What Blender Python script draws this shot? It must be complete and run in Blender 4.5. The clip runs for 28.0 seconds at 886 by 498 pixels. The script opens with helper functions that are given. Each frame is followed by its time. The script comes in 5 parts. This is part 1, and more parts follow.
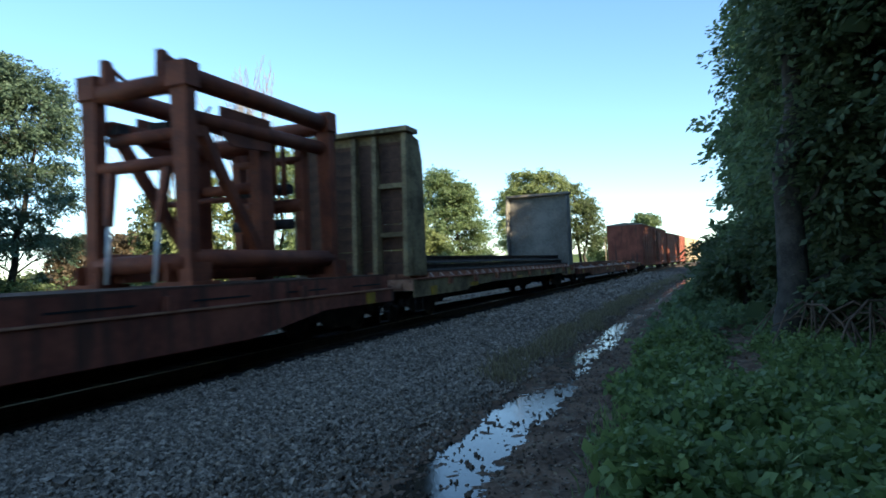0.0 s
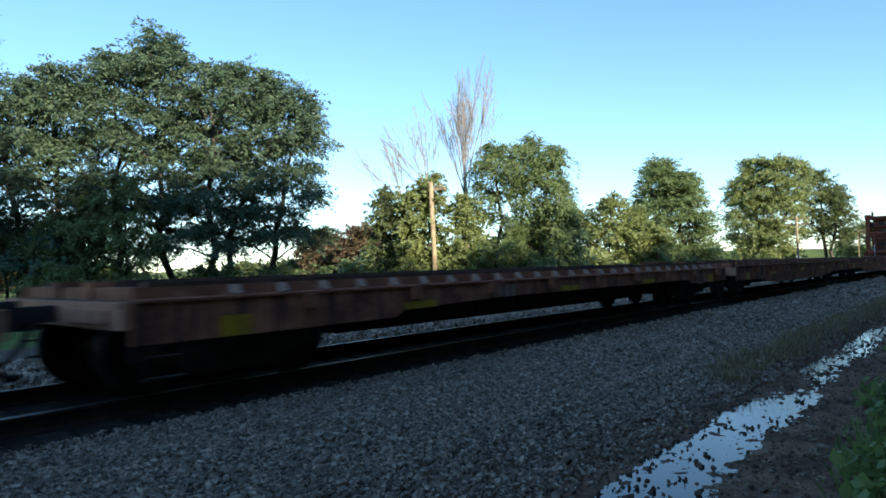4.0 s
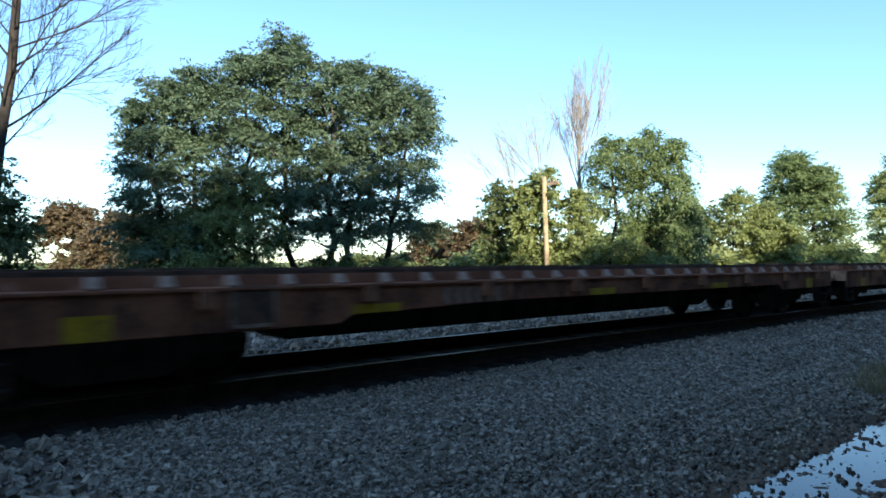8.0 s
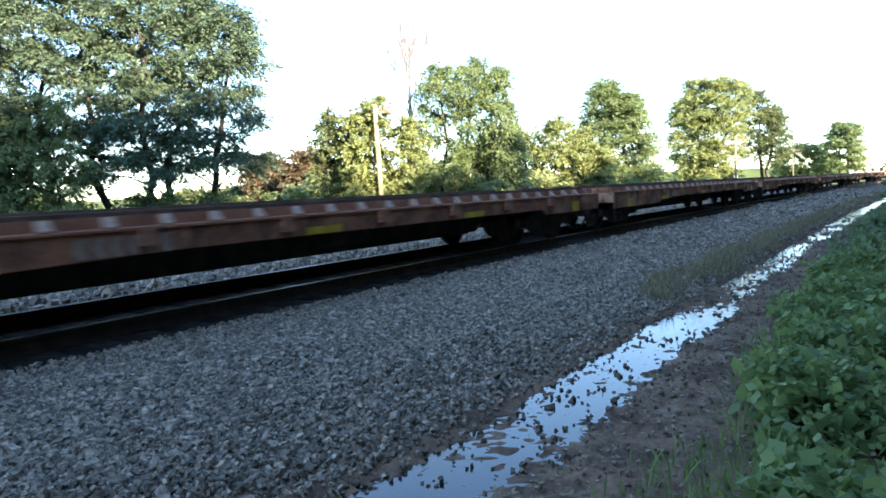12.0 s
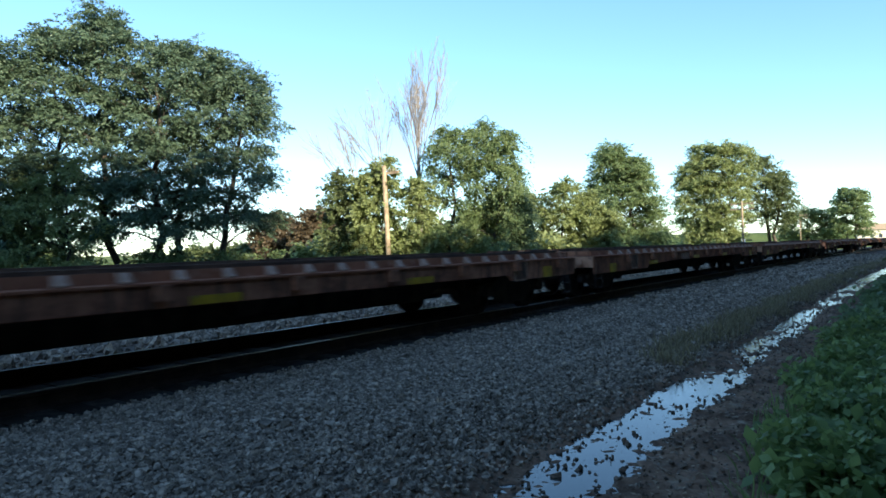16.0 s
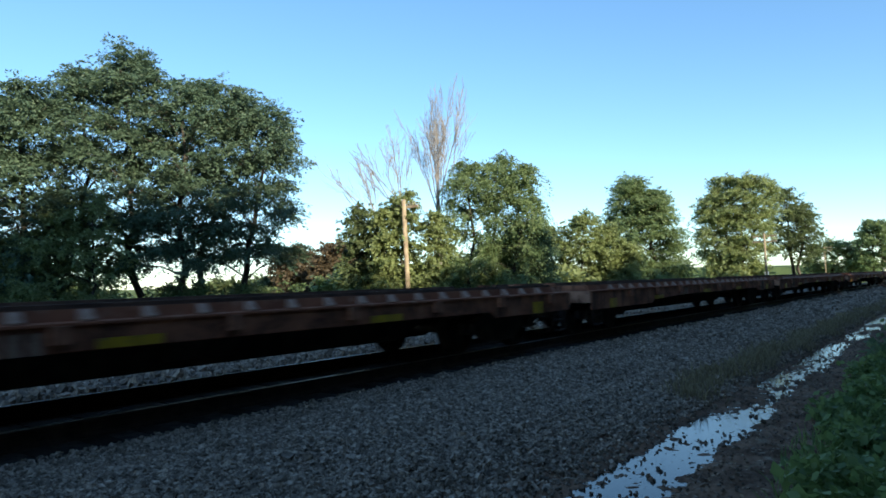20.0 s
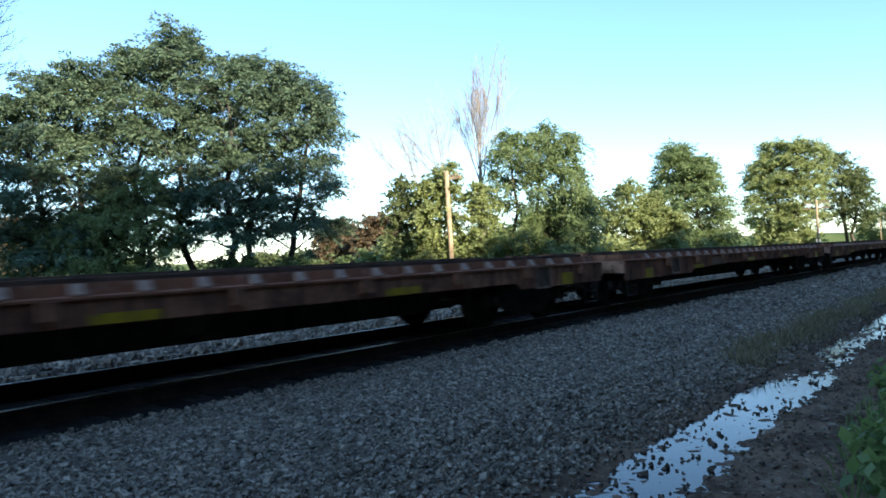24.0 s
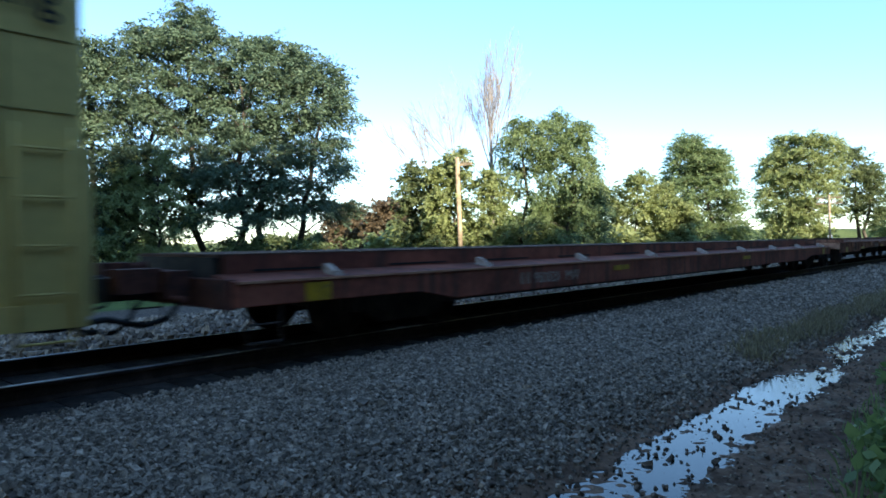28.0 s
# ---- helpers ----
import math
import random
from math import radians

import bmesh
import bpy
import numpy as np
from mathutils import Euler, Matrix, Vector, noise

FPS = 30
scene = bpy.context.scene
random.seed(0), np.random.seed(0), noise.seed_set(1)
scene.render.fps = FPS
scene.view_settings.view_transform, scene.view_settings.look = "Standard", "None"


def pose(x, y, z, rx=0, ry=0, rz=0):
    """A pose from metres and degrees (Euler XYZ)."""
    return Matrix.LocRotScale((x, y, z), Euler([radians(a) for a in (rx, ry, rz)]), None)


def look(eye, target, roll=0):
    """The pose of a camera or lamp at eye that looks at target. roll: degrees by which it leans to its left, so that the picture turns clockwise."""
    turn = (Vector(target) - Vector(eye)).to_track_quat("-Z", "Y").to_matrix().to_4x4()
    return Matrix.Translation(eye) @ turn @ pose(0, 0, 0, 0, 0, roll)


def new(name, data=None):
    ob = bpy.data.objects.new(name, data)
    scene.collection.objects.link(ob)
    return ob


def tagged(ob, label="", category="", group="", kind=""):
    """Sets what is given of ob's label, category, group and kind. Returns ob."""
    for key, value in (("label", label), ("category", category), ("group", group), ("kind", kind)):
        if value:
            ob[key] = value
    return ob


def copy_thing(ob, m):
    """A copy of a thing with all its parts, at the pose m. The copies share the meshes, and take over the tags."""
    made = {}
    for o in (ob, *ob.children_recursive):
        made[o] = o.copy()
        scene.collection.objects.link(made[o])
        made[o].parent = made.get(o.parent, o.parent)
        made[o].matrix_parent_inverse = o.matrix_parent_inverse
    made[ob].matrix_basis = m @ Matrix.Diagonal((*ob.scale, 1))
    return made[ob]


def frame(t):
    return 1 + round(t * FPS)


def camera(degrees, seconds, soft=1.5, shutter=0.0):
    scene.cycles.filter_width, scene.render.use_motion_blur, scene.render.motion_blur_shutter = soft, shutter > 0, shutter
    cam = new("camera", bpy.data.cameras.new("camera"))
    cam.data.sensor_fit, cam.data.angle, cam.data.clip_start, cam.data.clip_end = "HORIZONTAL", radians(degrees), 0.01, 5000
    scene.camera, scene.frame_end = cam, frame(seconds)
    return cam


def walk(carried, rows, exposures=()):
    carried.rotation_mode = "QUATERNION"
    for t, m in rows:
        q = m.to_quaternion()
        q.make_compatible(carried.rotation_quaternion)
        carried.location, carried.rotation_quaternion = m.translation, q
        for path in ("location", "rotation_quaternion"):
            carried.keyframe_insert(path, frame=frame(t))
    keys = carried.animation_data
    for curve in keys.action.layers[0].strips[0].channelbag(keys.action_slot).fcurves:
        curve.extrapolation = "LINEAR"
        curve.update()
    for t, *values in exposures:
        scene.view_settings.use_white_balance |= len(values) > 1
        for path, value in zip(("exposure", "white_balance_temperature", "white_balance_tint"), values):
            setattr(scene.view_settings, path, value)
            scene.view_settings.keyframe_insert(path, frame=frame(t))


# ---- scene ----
cam = camera(67.4, 28.0, soft=1.65, shutter=0.25)
PATH = [
    (0.0, (-0.093, 0.260, 1.589), (-3.682, 9.590, 1.847), -2.43),
    (0.5, (-0.123, 0.254, 1.591), (-4.236, 9.364, 1.897), -1.88),
    (1.0, (-0.151, 0.202, 1.598), (-5.741, 8.485, 1.978), -1.57),
    (1.5, (-0.123, 0.176, 1.608), (-6.444, 7.916, 1.966), -2.33),
    (2.0, (-0.060, 0.158, 1.612), (-6.181, 8.063, 1.842), -3.49),
    (2.5, (-0.051, 0.098, 1.603), (-5.818, 8.266, 1.754), -3.27),
    (3.0, (-0.086, 0.030, 1.590), (-6.119, 8.004, 1.687), -2.19),
    (3.5, (-0.085, 0.017, 1.596), (-6.293, 7.854, 1.767), -1.75),
    (5.5, (-0.087, -0.005, 1.584), (-6.653, 7.529, 1.925), 0.12),
    (6.0, (-0.074, -0.000, 1.575), (-5.165, 8.603, 1.856), -0.93),
    (6.5, (-0.105, 0.002, 1.568), (-5.158, 8.626, 1.861), -0.57),
    (7.0, (-0.124, -0.018, 1.570), (-5.843, 8.179, 1.894), 0.11),
    (7.5, (-0.141, -0.039, 1.572), (-6.844, 7.379, 1.818), -0.16),
    (8.0, (-0.150, -0.044, 1.574), (-7.670, 6.546, 1.763), -0.11),
    (8.5, (-0.116, -0.042, 1.577), (-7.544, 6.653, 1.636), 0.13),
    (9.0, (-0.095, -0.034, 1.580), (-6.790, 7.394, 1.494), -0.03),
    (9.5, (-0.083, -0.015, 1.580), (-6.431, 7.710, 1.397), -1.13),
    (10.0, (-0.040, -0.009, 1.581), (-5.622, 8.285, 1.331), -0.82),
    (10.5, (-0.019, 0.008, 1.580), (-4.865, 8.751, 1.278), -0.45),
    (11.0, (0.054, 0.023, 1.600), (-5.590, 8.252, 0.943), -1.18),
    (11.5, (0.070, 0.040, 1.600), (-5.630, 8.211, 0.731), -2.01),
    (12.0, (0.090, 0.031, 1.611), (-5.651, 8.167, 0.686), -2.16),
    (12.5, (0.100, 0.027, 1.611), (-5.600, 8.226, 1.063), -2.70),
    (14.5, (0.070, 0.086, 1.593), (-5.485, 8.400, 1.464), -1.83),
    (15.0, (0.066, 0.076, 1.598), (-5.580, 8.329, 1.521), -1.33),
    (15.5, (0.071, 0.070, 1.607), (-5.656, 8.267, 1.572), -1.36),
    (16.0, (0.083, 0.070, 1.615), (-5.747, 8.195, 1.593), -1.41),
    (16.5, (0.053, 0.048, 1.604), (-6.072, 7.952, 1.649), -1.36),
    (17.0, (0.032, 0.005, 1.602), (-7.201, 6.910, 1.683), -0.96),
    (17.5, (0.041, 0.002, 1.610), (-7.463, 6.611, 1.673), -0.84),
    (18.0, (0.058, -0.001, 1.609), (-7.593, 6.437, 1.709), -1.12),
    (18.5, (0.114, 0.021, 1.621), (-6.671, 7.365, 1.765), -1.50),
    (19.0, (0.120, 0.032, 1.623), (-5.771, 8.103, 2.013), -2.01),
    (19.5, (0.101, 0.031, 1.615), (-5.665, 8.190, 2.055), -2.10),
    (20.0, (0.102, 0.018, 1.614), (-5.941, 7.971, 2.100), -1.48),
    (20.5, (0.107, 0.018, 1.625), (-6.071, 7.867, 2.096), -1.36),
    (21.0, (0.105, 0.014, 1.617), (-6.120, 7.826, 2.093), -1.83),
    (21.5, (0.101, -0.015, 1.622), (-6.301, 7.655, 2.067), -2.04),
    (22.0, (0.067, -0.063, 1.623), (-6.525, 7.443, 2.073), -1.85),
    (22.5, (0.007, -0.182, 1.616), (-6.942, 6.998, 2.008), -1.63),
    (24.5, (0.021, -0.140, 1.589), (-6.420, 7.509, 1.616), -2.11),
    (25.0, (0.003, -0.163, 1.599), (-6.557, 7.385, 1.672), -1.80),
    (25.5, (-0.001, -0.184, 1.595), (-6.851, 7.102, 1.683), -1.05),
    (26.0, (0.000, -0.192, 1.602), (-7.000, 6.949, 1.680), -0.67),
    (26.5, (-0.008, -0.185, 1.594), (-7.008, 6.956, 1.622), -0.29),
    (27.0, (-0.000, -0.167, 1.595), (-6.806, 7.160, 1.555), -0.16),
    (27.5, (-0.006, -0.170, 1.592), (-6.654, 7.300, 1.508), -0.33),
    (28.0, (0.015, -0.175, 1.595), (-6.608, 7.317, 1.469), -0.66),
]
EXPOSURES = [(0.0, 1.65, 6550, 2), (1.0, 1.5, 6500, 0), (3.0, 1.4, 6500, 0), (6.0, 1.45, 6500, 0), (7.0, 1.3, 6450, 0), (8.0, 1.7, 6550, 1), (9.0, 1.85, 6600, 2), (10.0, 2.0, 6650, 3), (10.5, 1.95, 6650, 3), (11.0, 2.0, 6600, 4),
             (12.0, 2.9, 7000, 8), (12.5, 2.4, 6900, 6), (14.5, 1.8, 6500, 2), (15.0, 1.7, 6450, 2), (16.0, 1.65, 6450, 1), (17.0, 1.6, 6400, 1), (18.0, 1.85, 6550, 3), (19.0, 1.58, 6500, 1), (20.0, 1.25, 6380, -1), (22.0, 1.42, 6450, 0),
             (24.5, 1.9, 6600, 3), (25.0, 1.85, 6600, 3), (26.2, 1.75, 6600, 3), (28.0, 1.95, 6450, 4)]
walk(cam, [(t, look(eye, target, roll)) for t, eye, target, roll in PATH], EXPOSURES)

# ---- light ----
SUN = (0.88, -0.36, 0.34)         # towards the sun: low, over the woods
world = bpy.data.worlds.new("sky")
scene.world = world
world.use_nodes = True
wn, wl = world.node_tree.nodes, world.node_tree.links
sky = wn.new("ShaderNodeTexSky")
sky.sky_type, sky.sun_disc = "NISHITA", False
sky.sun_elevation = math.asin(Vector(SUN).normalized().z)
sky.sun_rotation = math.atan2(SUN[0], SUN[1])
sky.air_density, sky.dust_density, sky.ozone_density = 0.8, 0.0, 2.6
vivid = wn.new("ShaderNodeHueSaturation")
vivid.inputs["Saturation"].default_value = 1.17
vivid.inputs["Hue"].default_value = 0.504
soft_sky = wn.new("ShaderNodeGamma")
soft_sky.inputs["Gamma"].default_value = 0.82
wl.new(sky.outputs[0], soft_sky.inputs["Color"])
wl.new(soft_sky.outputs[0], vivid.inputs["Color"])
wl.new(vivid.outputs[0], wn["Background"].inputs[0])
wn["Background"].inputs[1].default_value = 0.15
sun = new("sun", bpy.data.lights.new("sun", "SUN"))
sun.data.energy, sun.data.angle, sun.data.color = 4.9, radians(0.6), (1.0, 0.86, 0.66)
sun.matrix_world = look((0, 0, 60), tuple(Vector((0, 0, 60)) - Vector(SUN)))

# ---- materials ----
def mat(name, colour, other=None, rough=0.8, metal=0.0, scale=8.0, bump=0.0, bscale=None, spots=None, spot_amount=0.5, per=0.0, glow=0.0, streak=False):
    """A procedural surface: two colours mixed by noise at two sizes, optional worn spots, relief and change from piece to piece."""
    m = bpy.data.materials.new(name)
    m.use_nodes = True
    n, l = m.node_tree.nodes, m.node_tree.links
    p = n["Principled BSDF"]
    p.inputs["Roughness"].default_value, p.inputs["Metallic"].default_value = rough, metal
    p.inputs["Specular IOR Level"].default_value = 0.18 if rough > 0.55 else 0.5
    co = n.new("ShaderNodeTexCoord").outputs["Object"]
    big, fine = n.new("ShaderNodeTexNoise"), n.new("ShaderNodeTexNoise")
    for tex, s, d in ((big, scale, 4), (fine, scale * 9, 3)):
        tex.inputs["Scale"].default_value, tex.inputs["Detail"].default_value = s, d
        l.new(co, tex.inputs["Vector"])
    add = n.new("ShaderNodeMath")
    add.operation = "MULTIPLY_ADD"
    l.new(fine.outputs[0], add.inputs[0])
    add.inputs[1].default_value = 0.45
    l.new(big.outputs[0], add.inputs[2])
    ramp = n.new("ShaderNodeValToRGB")
    other = other or tuple(c * 0.6 for c in colour)
    ramp.color_ramp.elements[0].position, ramp.color_ramp.elements[1].position = 0.56, 0.90
    ramp.color_ramp.elements[0].color, ramp.color_ramp.elements[1].color = (*other, 1), (*colour, 1)
    l.new(add.outputs[0], ramp.inputs[0])
    out = ramp.outputs[0]
    if spots:
        sp = n.new("ShaderNodeTexNoise")
        sp.inputs["Scale"].default_value, sp.inputs["Detail"].default_value = scale * 2.7, 6
        if streak:
            run_down = n.new("ShaderNodeMapping")
            run_down.inputs["Scale"].default_value = (1.0, 1.6, 0.14)
            l.new(co, run_down.inputs["Vector"])
            l.new(run_down.outputs[0], sp.inputs["Vector"])
        else:
            l.new(co, sp.inputs["Vector"])
        sr = n.new("ShaderNodeValToRGB")
        sr.color_ramp.elements[0].position, sr.color_ramp.elements[1].position = 1 - spot_amount, 1 - spot_amount + 0.12
        l.new(sp.outputs[0], sr.inputs[0])
        mx = n.new("ShaderNodeMixRGB")
        mx.inputs[2].default_value = (*spots, 1)
        l.new(sr.outputs[0], mx.inputs[0])
        l.new(out, mx.inputs[1])
        out = mx.outputs[0]
    if per:
        info = n.new("ShaderNodeNewGeometry").outputs["Random Per Island"] if per > 0 else n.new("ShaderNodeObjectInfo").outputs["Random"]
        hs = n.new("ShaderNodeHueSaturation")
        mr = n.new("ShaderNodeMapRange")
        mr.inputs[3].default_value, mr.inputs[4].default_value = 1 - abs(per), 1 + abs(per)
        l.new(info, mr.inputs[0])
        l.new(mr.outputs[0], hs.inputs["Value"])
        l.new(out, hs.inputs["Color"])
        out = hs.outputs[0]
    l.new(out, p.inputs["Base Color"])
    if bump:
        bn = n.new("ShaderNodeTexNoise")
        bn.inputs["Scale"].default_value, bn.inputs["Detail"].default_value = bscale or scale * 6, 5
        l.new(co, bn.inputs["Vector"])
        b = n.new("ShaderNodeBump")
        b.inputs["Strength"].default_value, b.inputs["Distance"].default_value = bump, 0.02
        l.new(bn.outputs[0], b.inputs["Height"])
        l.new(b.outputs[0], p.inputs["Normal"])
    if glow:
        p.inputs["Emission Color"].default_value, p.inputs["Emission Strength"].default_value = (*colour, 1), glow
    return m


def leaf_mat(name, dark, light, through_light=0.45):
    """Leaves: colour changes from leaf to leaf, and light comes through them."""
    m = bpy.data.materials.new(name)
    m.use_nodes = True
    n, l = m.node_tree.nodes, m.node_tree.links
    p = n["Principled BSDF"]
    p.inputs["Roughness"].default_value = 0.55
    ramp = n.new("ShaderNodeValToRGB")
    ramp.color_ramp.elements[0].color, ramp.color_ramp.elements[1].color = (*dark, 1), (*light, 1)
    l.new(n.new("ShaderNodeNewGeometry").outputs["Random Per Island"], ramp.inputs[0])
    tr = n.new("ShaderNodeBsdfTranslucent")
    mix = n.new("ShaderNodeMixShader")
    mix.inputs[0].default_value = through_light
    l.new(ramp.outputs[0], p.inputs["Base Color"])
    l.new(ramp.outputs[0], tr.inputs[0])
    l.new(p.outputs[0], mix.inputs[1])
    l.new(tr.outputs[0], mix.inputs[2])
    l.new(mix.outputs[0], n["Material Output"].inputs[0])
    return m


M_BALLAST = mat("ballast", (0.19, 0.142, 0.112), (0.05, 0.038, 0.03), 0.9, scale=14, bump=1.0, bscale=26)
M_STONE = mat("ballast_stone", (0.43, 0.33, 0.25), (0.13, 0.10, 0.076), 0.85, scale=20, bump=0.3, per=0.5)
M_MUDSTONE = mat("muddy_pebble", (0.22, 0.155, 0.115), (0.08, 0.06, 0.045), 0.9, scale=20, per=0.4)
M_DIRT = mat("dirt", (0.28, 0.165, 0.105), (0.10, 0.06, 0.04), 0.95, scale=2.2, bump=0.9, bscale=34, spots=(0.27, 0.20, 0.14), spot_amount=0.42)
M_GRASS_GROUND = mat("field", (0.16, 0.19, 0.05), (0.07, 0.10, 0.025), 0.95, scale=0.35, bump=0.6, bscale=12)
M_WATER = mat("water", (0.03, 0.028, 0.025), (0.02, 0.02, 0.018), 0.06, scale=1.0, bump=0.06, bscale=45)
# Greasy ballast, its colour darkened further to carry the cars' shadow.
M_FOULED_SHADE = mat("fouled_shaded_ballast", (0.075, 0.062, 0.055), (0.03, 0.026, 0.024), 0.9, scale=9, bump=1.0, bscale=26)
M_RAIL = mat("rail_steel", (0.07, 0.045, 0.035), (0.03, 0.022, 0.018), 0.7, 0.2, scale=6)
M_RAILTOP = mat("rail_head", (0.26, 0.24, 0.23), (0.18, 0.16, 0.15), 0.42, 1.0, scale=6)
M_TIE = mat("creosote_tie", (0.04, 0.03, 0.025), (0.018, 0.015, 0.013), 0.9, scale=5, bump=0.5, per=-0.3)
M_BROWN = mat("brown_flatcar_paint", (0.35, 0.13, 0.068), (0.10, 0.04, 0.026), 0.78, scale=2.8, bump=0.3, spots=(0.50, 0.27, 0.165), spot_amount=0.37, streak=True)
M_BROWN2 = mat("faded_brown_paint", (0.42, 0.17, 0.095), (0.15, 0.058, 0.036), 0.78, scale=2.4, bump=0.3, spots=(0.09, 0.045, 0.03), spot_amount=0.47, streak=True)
# Brown paint again, made lighter to put skylight on the flange into its colour.
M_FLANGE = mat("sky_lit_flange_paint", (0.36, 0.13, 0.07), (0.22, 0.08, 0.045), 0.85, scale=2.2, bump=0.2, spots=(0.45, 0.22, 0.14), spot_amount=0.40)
M_PINK = mat("pale_pinkish_paint", (0.55, 0.28, 0.17), (0.36, 0.16, 0.09), 0.8, scale=3, bump=0.2, spots=(0.2, 0.1, 0.07), spot_amount=0.38)
M_RED = mat("red_oxide_paint", (0.34, 0.105, 0.065), (0.16, 0.05, 0.034), 0.72, scale=1.3, bump=0.3, spots=(0.11, 0.05, 0.036), spot_amount=0.47, streak=True)
M_ORANGE = mat("orange_pipe_paint", (0.30, 0.085, 0.042), (0.15, 0.045, 0.028), 0.6, scale=2.5, bump=0.15, spots=(0.14, 0.06, 0.045), spot_amount=0.38)
M_DECK = mat("deck_boards", (0.17, 0.09, 0.06), (0.07, 0.042, 0.032), 0.95, scale=3, bump=0.5)
M_DARK = mat("underframe_grime_end_shade", (0.07, 0.055, 0.05), (0.03, 0.025, 0.024), 0.85, scale=4, bump=0.2)
M_WHEEL = mat("wheel_steel", (0.07, 0.05, 0.045), (0.03, 0.024, 0.022), 0.6, 0.5, scale=6)
M_YELLOW = mat("yellow_reflective_tape", (0.52, 0.30, 0.012), (0.32, 0.18, 0.012), 0.5, scale=5, spots=(0.16, 0.10, 0.05), spot_amount=0.42)
M_CREAM = mat("bleached_plate", (0.36, 0.23, 0.17), (0.20, 0.12, 0.085), 0.8, scale=8)
M_FADED = mat("bleached_bracket", (0.62, 0.50, 0.42), (0.4, 0.27, 0.2), 0.8, scale=8)
M_LETTER = mat("faded_pale_lettering", (0.5, 0.42, 0.36), (0.28, 0.18, 0.14), 0.8, scale=7)
M_GUSSET = mat("pale_gusset_paint", (0.50, 0.31, 0.23), (0.32, 0.17, 0.11), 0.8, scale=8)
M_WHITE = mat("white_paint", (0.8, 0.8, 0.8), (0.6, 0.6, 0.6), 0.6, scale=6)
M_BULK = mat("bulkhead_paint", (0.40, 0.29, 0.15), (0.13, 0.09, 0.05), 0.8, scale=1.8, bump=0.3, spots=(0.33, 0.27, 0.15), spot_amount=0.4)
M_GREY = mat("weathered_grey_steel", (0.27, 0.245, 0.21), (0.16, 0.145, 0.125), 0.8, scale=1.5, bump=0.2)
M_BOX = mat("yellow_boxcar_paint", (0.68, 0.50, 0.17), (0.53, 0.38, 0.13), 0.65, scale=1.0, bump=0.1, spots=(0.30, 0.24, 0.10), spot_amount=0.42, streak=True)
M_SEAM = mat("grimy_seam", (0.40, 0.31, 0.11), (0.32, 0.25, 0.09), 0.8, scale=5)
M_DRAFT = mat("rusty_draft_gear", (0.16, 0.06, 0.045), (0.06, 0.03, 0.025), 0.85, scale=6, bump=0.4)
M_BLACK = mat("black_lettering", (0.03, 0.025, 0.025), (0.02, 0.02, 0.02), 0.6, scale=6)
M_RUBBER = mat("rubber_hose", (0.02, 0.02, 0.02), (0.012, 0.012, 0.012), 0.6, scale=6)
M_TAN = mat("tan_hopper_paint", (0.55, 0.42, 0.28), (0.38, 0.27, 0.17), 0.75, scale=1.0, bump=0.1)
M_BARK = mat("bark", (0.105, 0.088, 0.072), (0.045, 0.038, 0.032), 0.95, scale=5, bump=0.9)
M_VINE = mat("brown_vine", (0.20, 0.135, 0.10), (0.10, 0.07, 0.05), 0.9, scale=6, bump=0.4)
M_BARE = mat("bleached_dead_wood", (0.33, 0.295, 0.275), (0.20, 0.175, 0.165), 0.9, scale=5, bump=0.4)
# Dead wood coloured nearly black for the shade its tree stands in.
M_BAREDARK = mat("shade_dark_dead_wood", (0.04, 0.034, 0.032), (0.025, 0.02, 0.02), 0.9, scale=5, bump=0.4)
M_POLE = mat("pole_wood", (0.36, 0.285, 0.20), (0.20, 0.15, 0.105), 0.9, scale=4, bump=0.4)
M_HILL = mat("far_woods", (0.10, 0.13, 0.05), (0.05, 0.075, 0.03), 0.95, scale=0.05, bump=0.5, bscale=0.3)
M_HOUSE = mat("pale_wall", (0.75, 0.70, 0.58), (0.65, 0.58, 0.46), 0.8, scale=1.5)
M_ROOF = mat("tan_roof", (0.40, 0.31, 0.22), (0.30, 0.22, 0.15), 0.85, scale=3)
M_GLASS = mat("window_glass", (0.05, 0.06, 0.07), (0.04, 0.05, 0.06), 0.1, scale=3)
L_LOCUST = leaf_mat("locust_leaf", (0.060, 0.104, 0.068), (0.132, 0.182, 0.112), 0.38)
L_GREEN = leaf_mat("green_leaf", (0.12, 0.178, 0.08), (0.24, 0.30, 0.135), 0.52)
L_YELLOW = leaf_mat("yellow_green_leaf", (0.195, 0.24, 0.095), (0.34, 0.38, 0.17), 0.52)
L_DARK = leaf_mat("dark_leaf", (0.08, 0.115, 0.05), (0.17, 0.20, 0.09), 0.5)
L_BROWN = leaf_mat("russet_leaf", (0.075, 0.062, 0.04), (0.165, 0.115, 0.07))
L_WEED = leaf_mat("weed_leaf", (0.11, 0.165, 0.05), (0.30, 0.37, 0.12))
L_LITTER = leaf_mat("leaf_litter", (0.10, 0.06, 0.035), (0.34, 0.22, 0.12), 0.1)
L_DRY = leaf_mat("dry_grass", (0.20, 0.155, 0.085), (0.40, 0.315, 0.18))


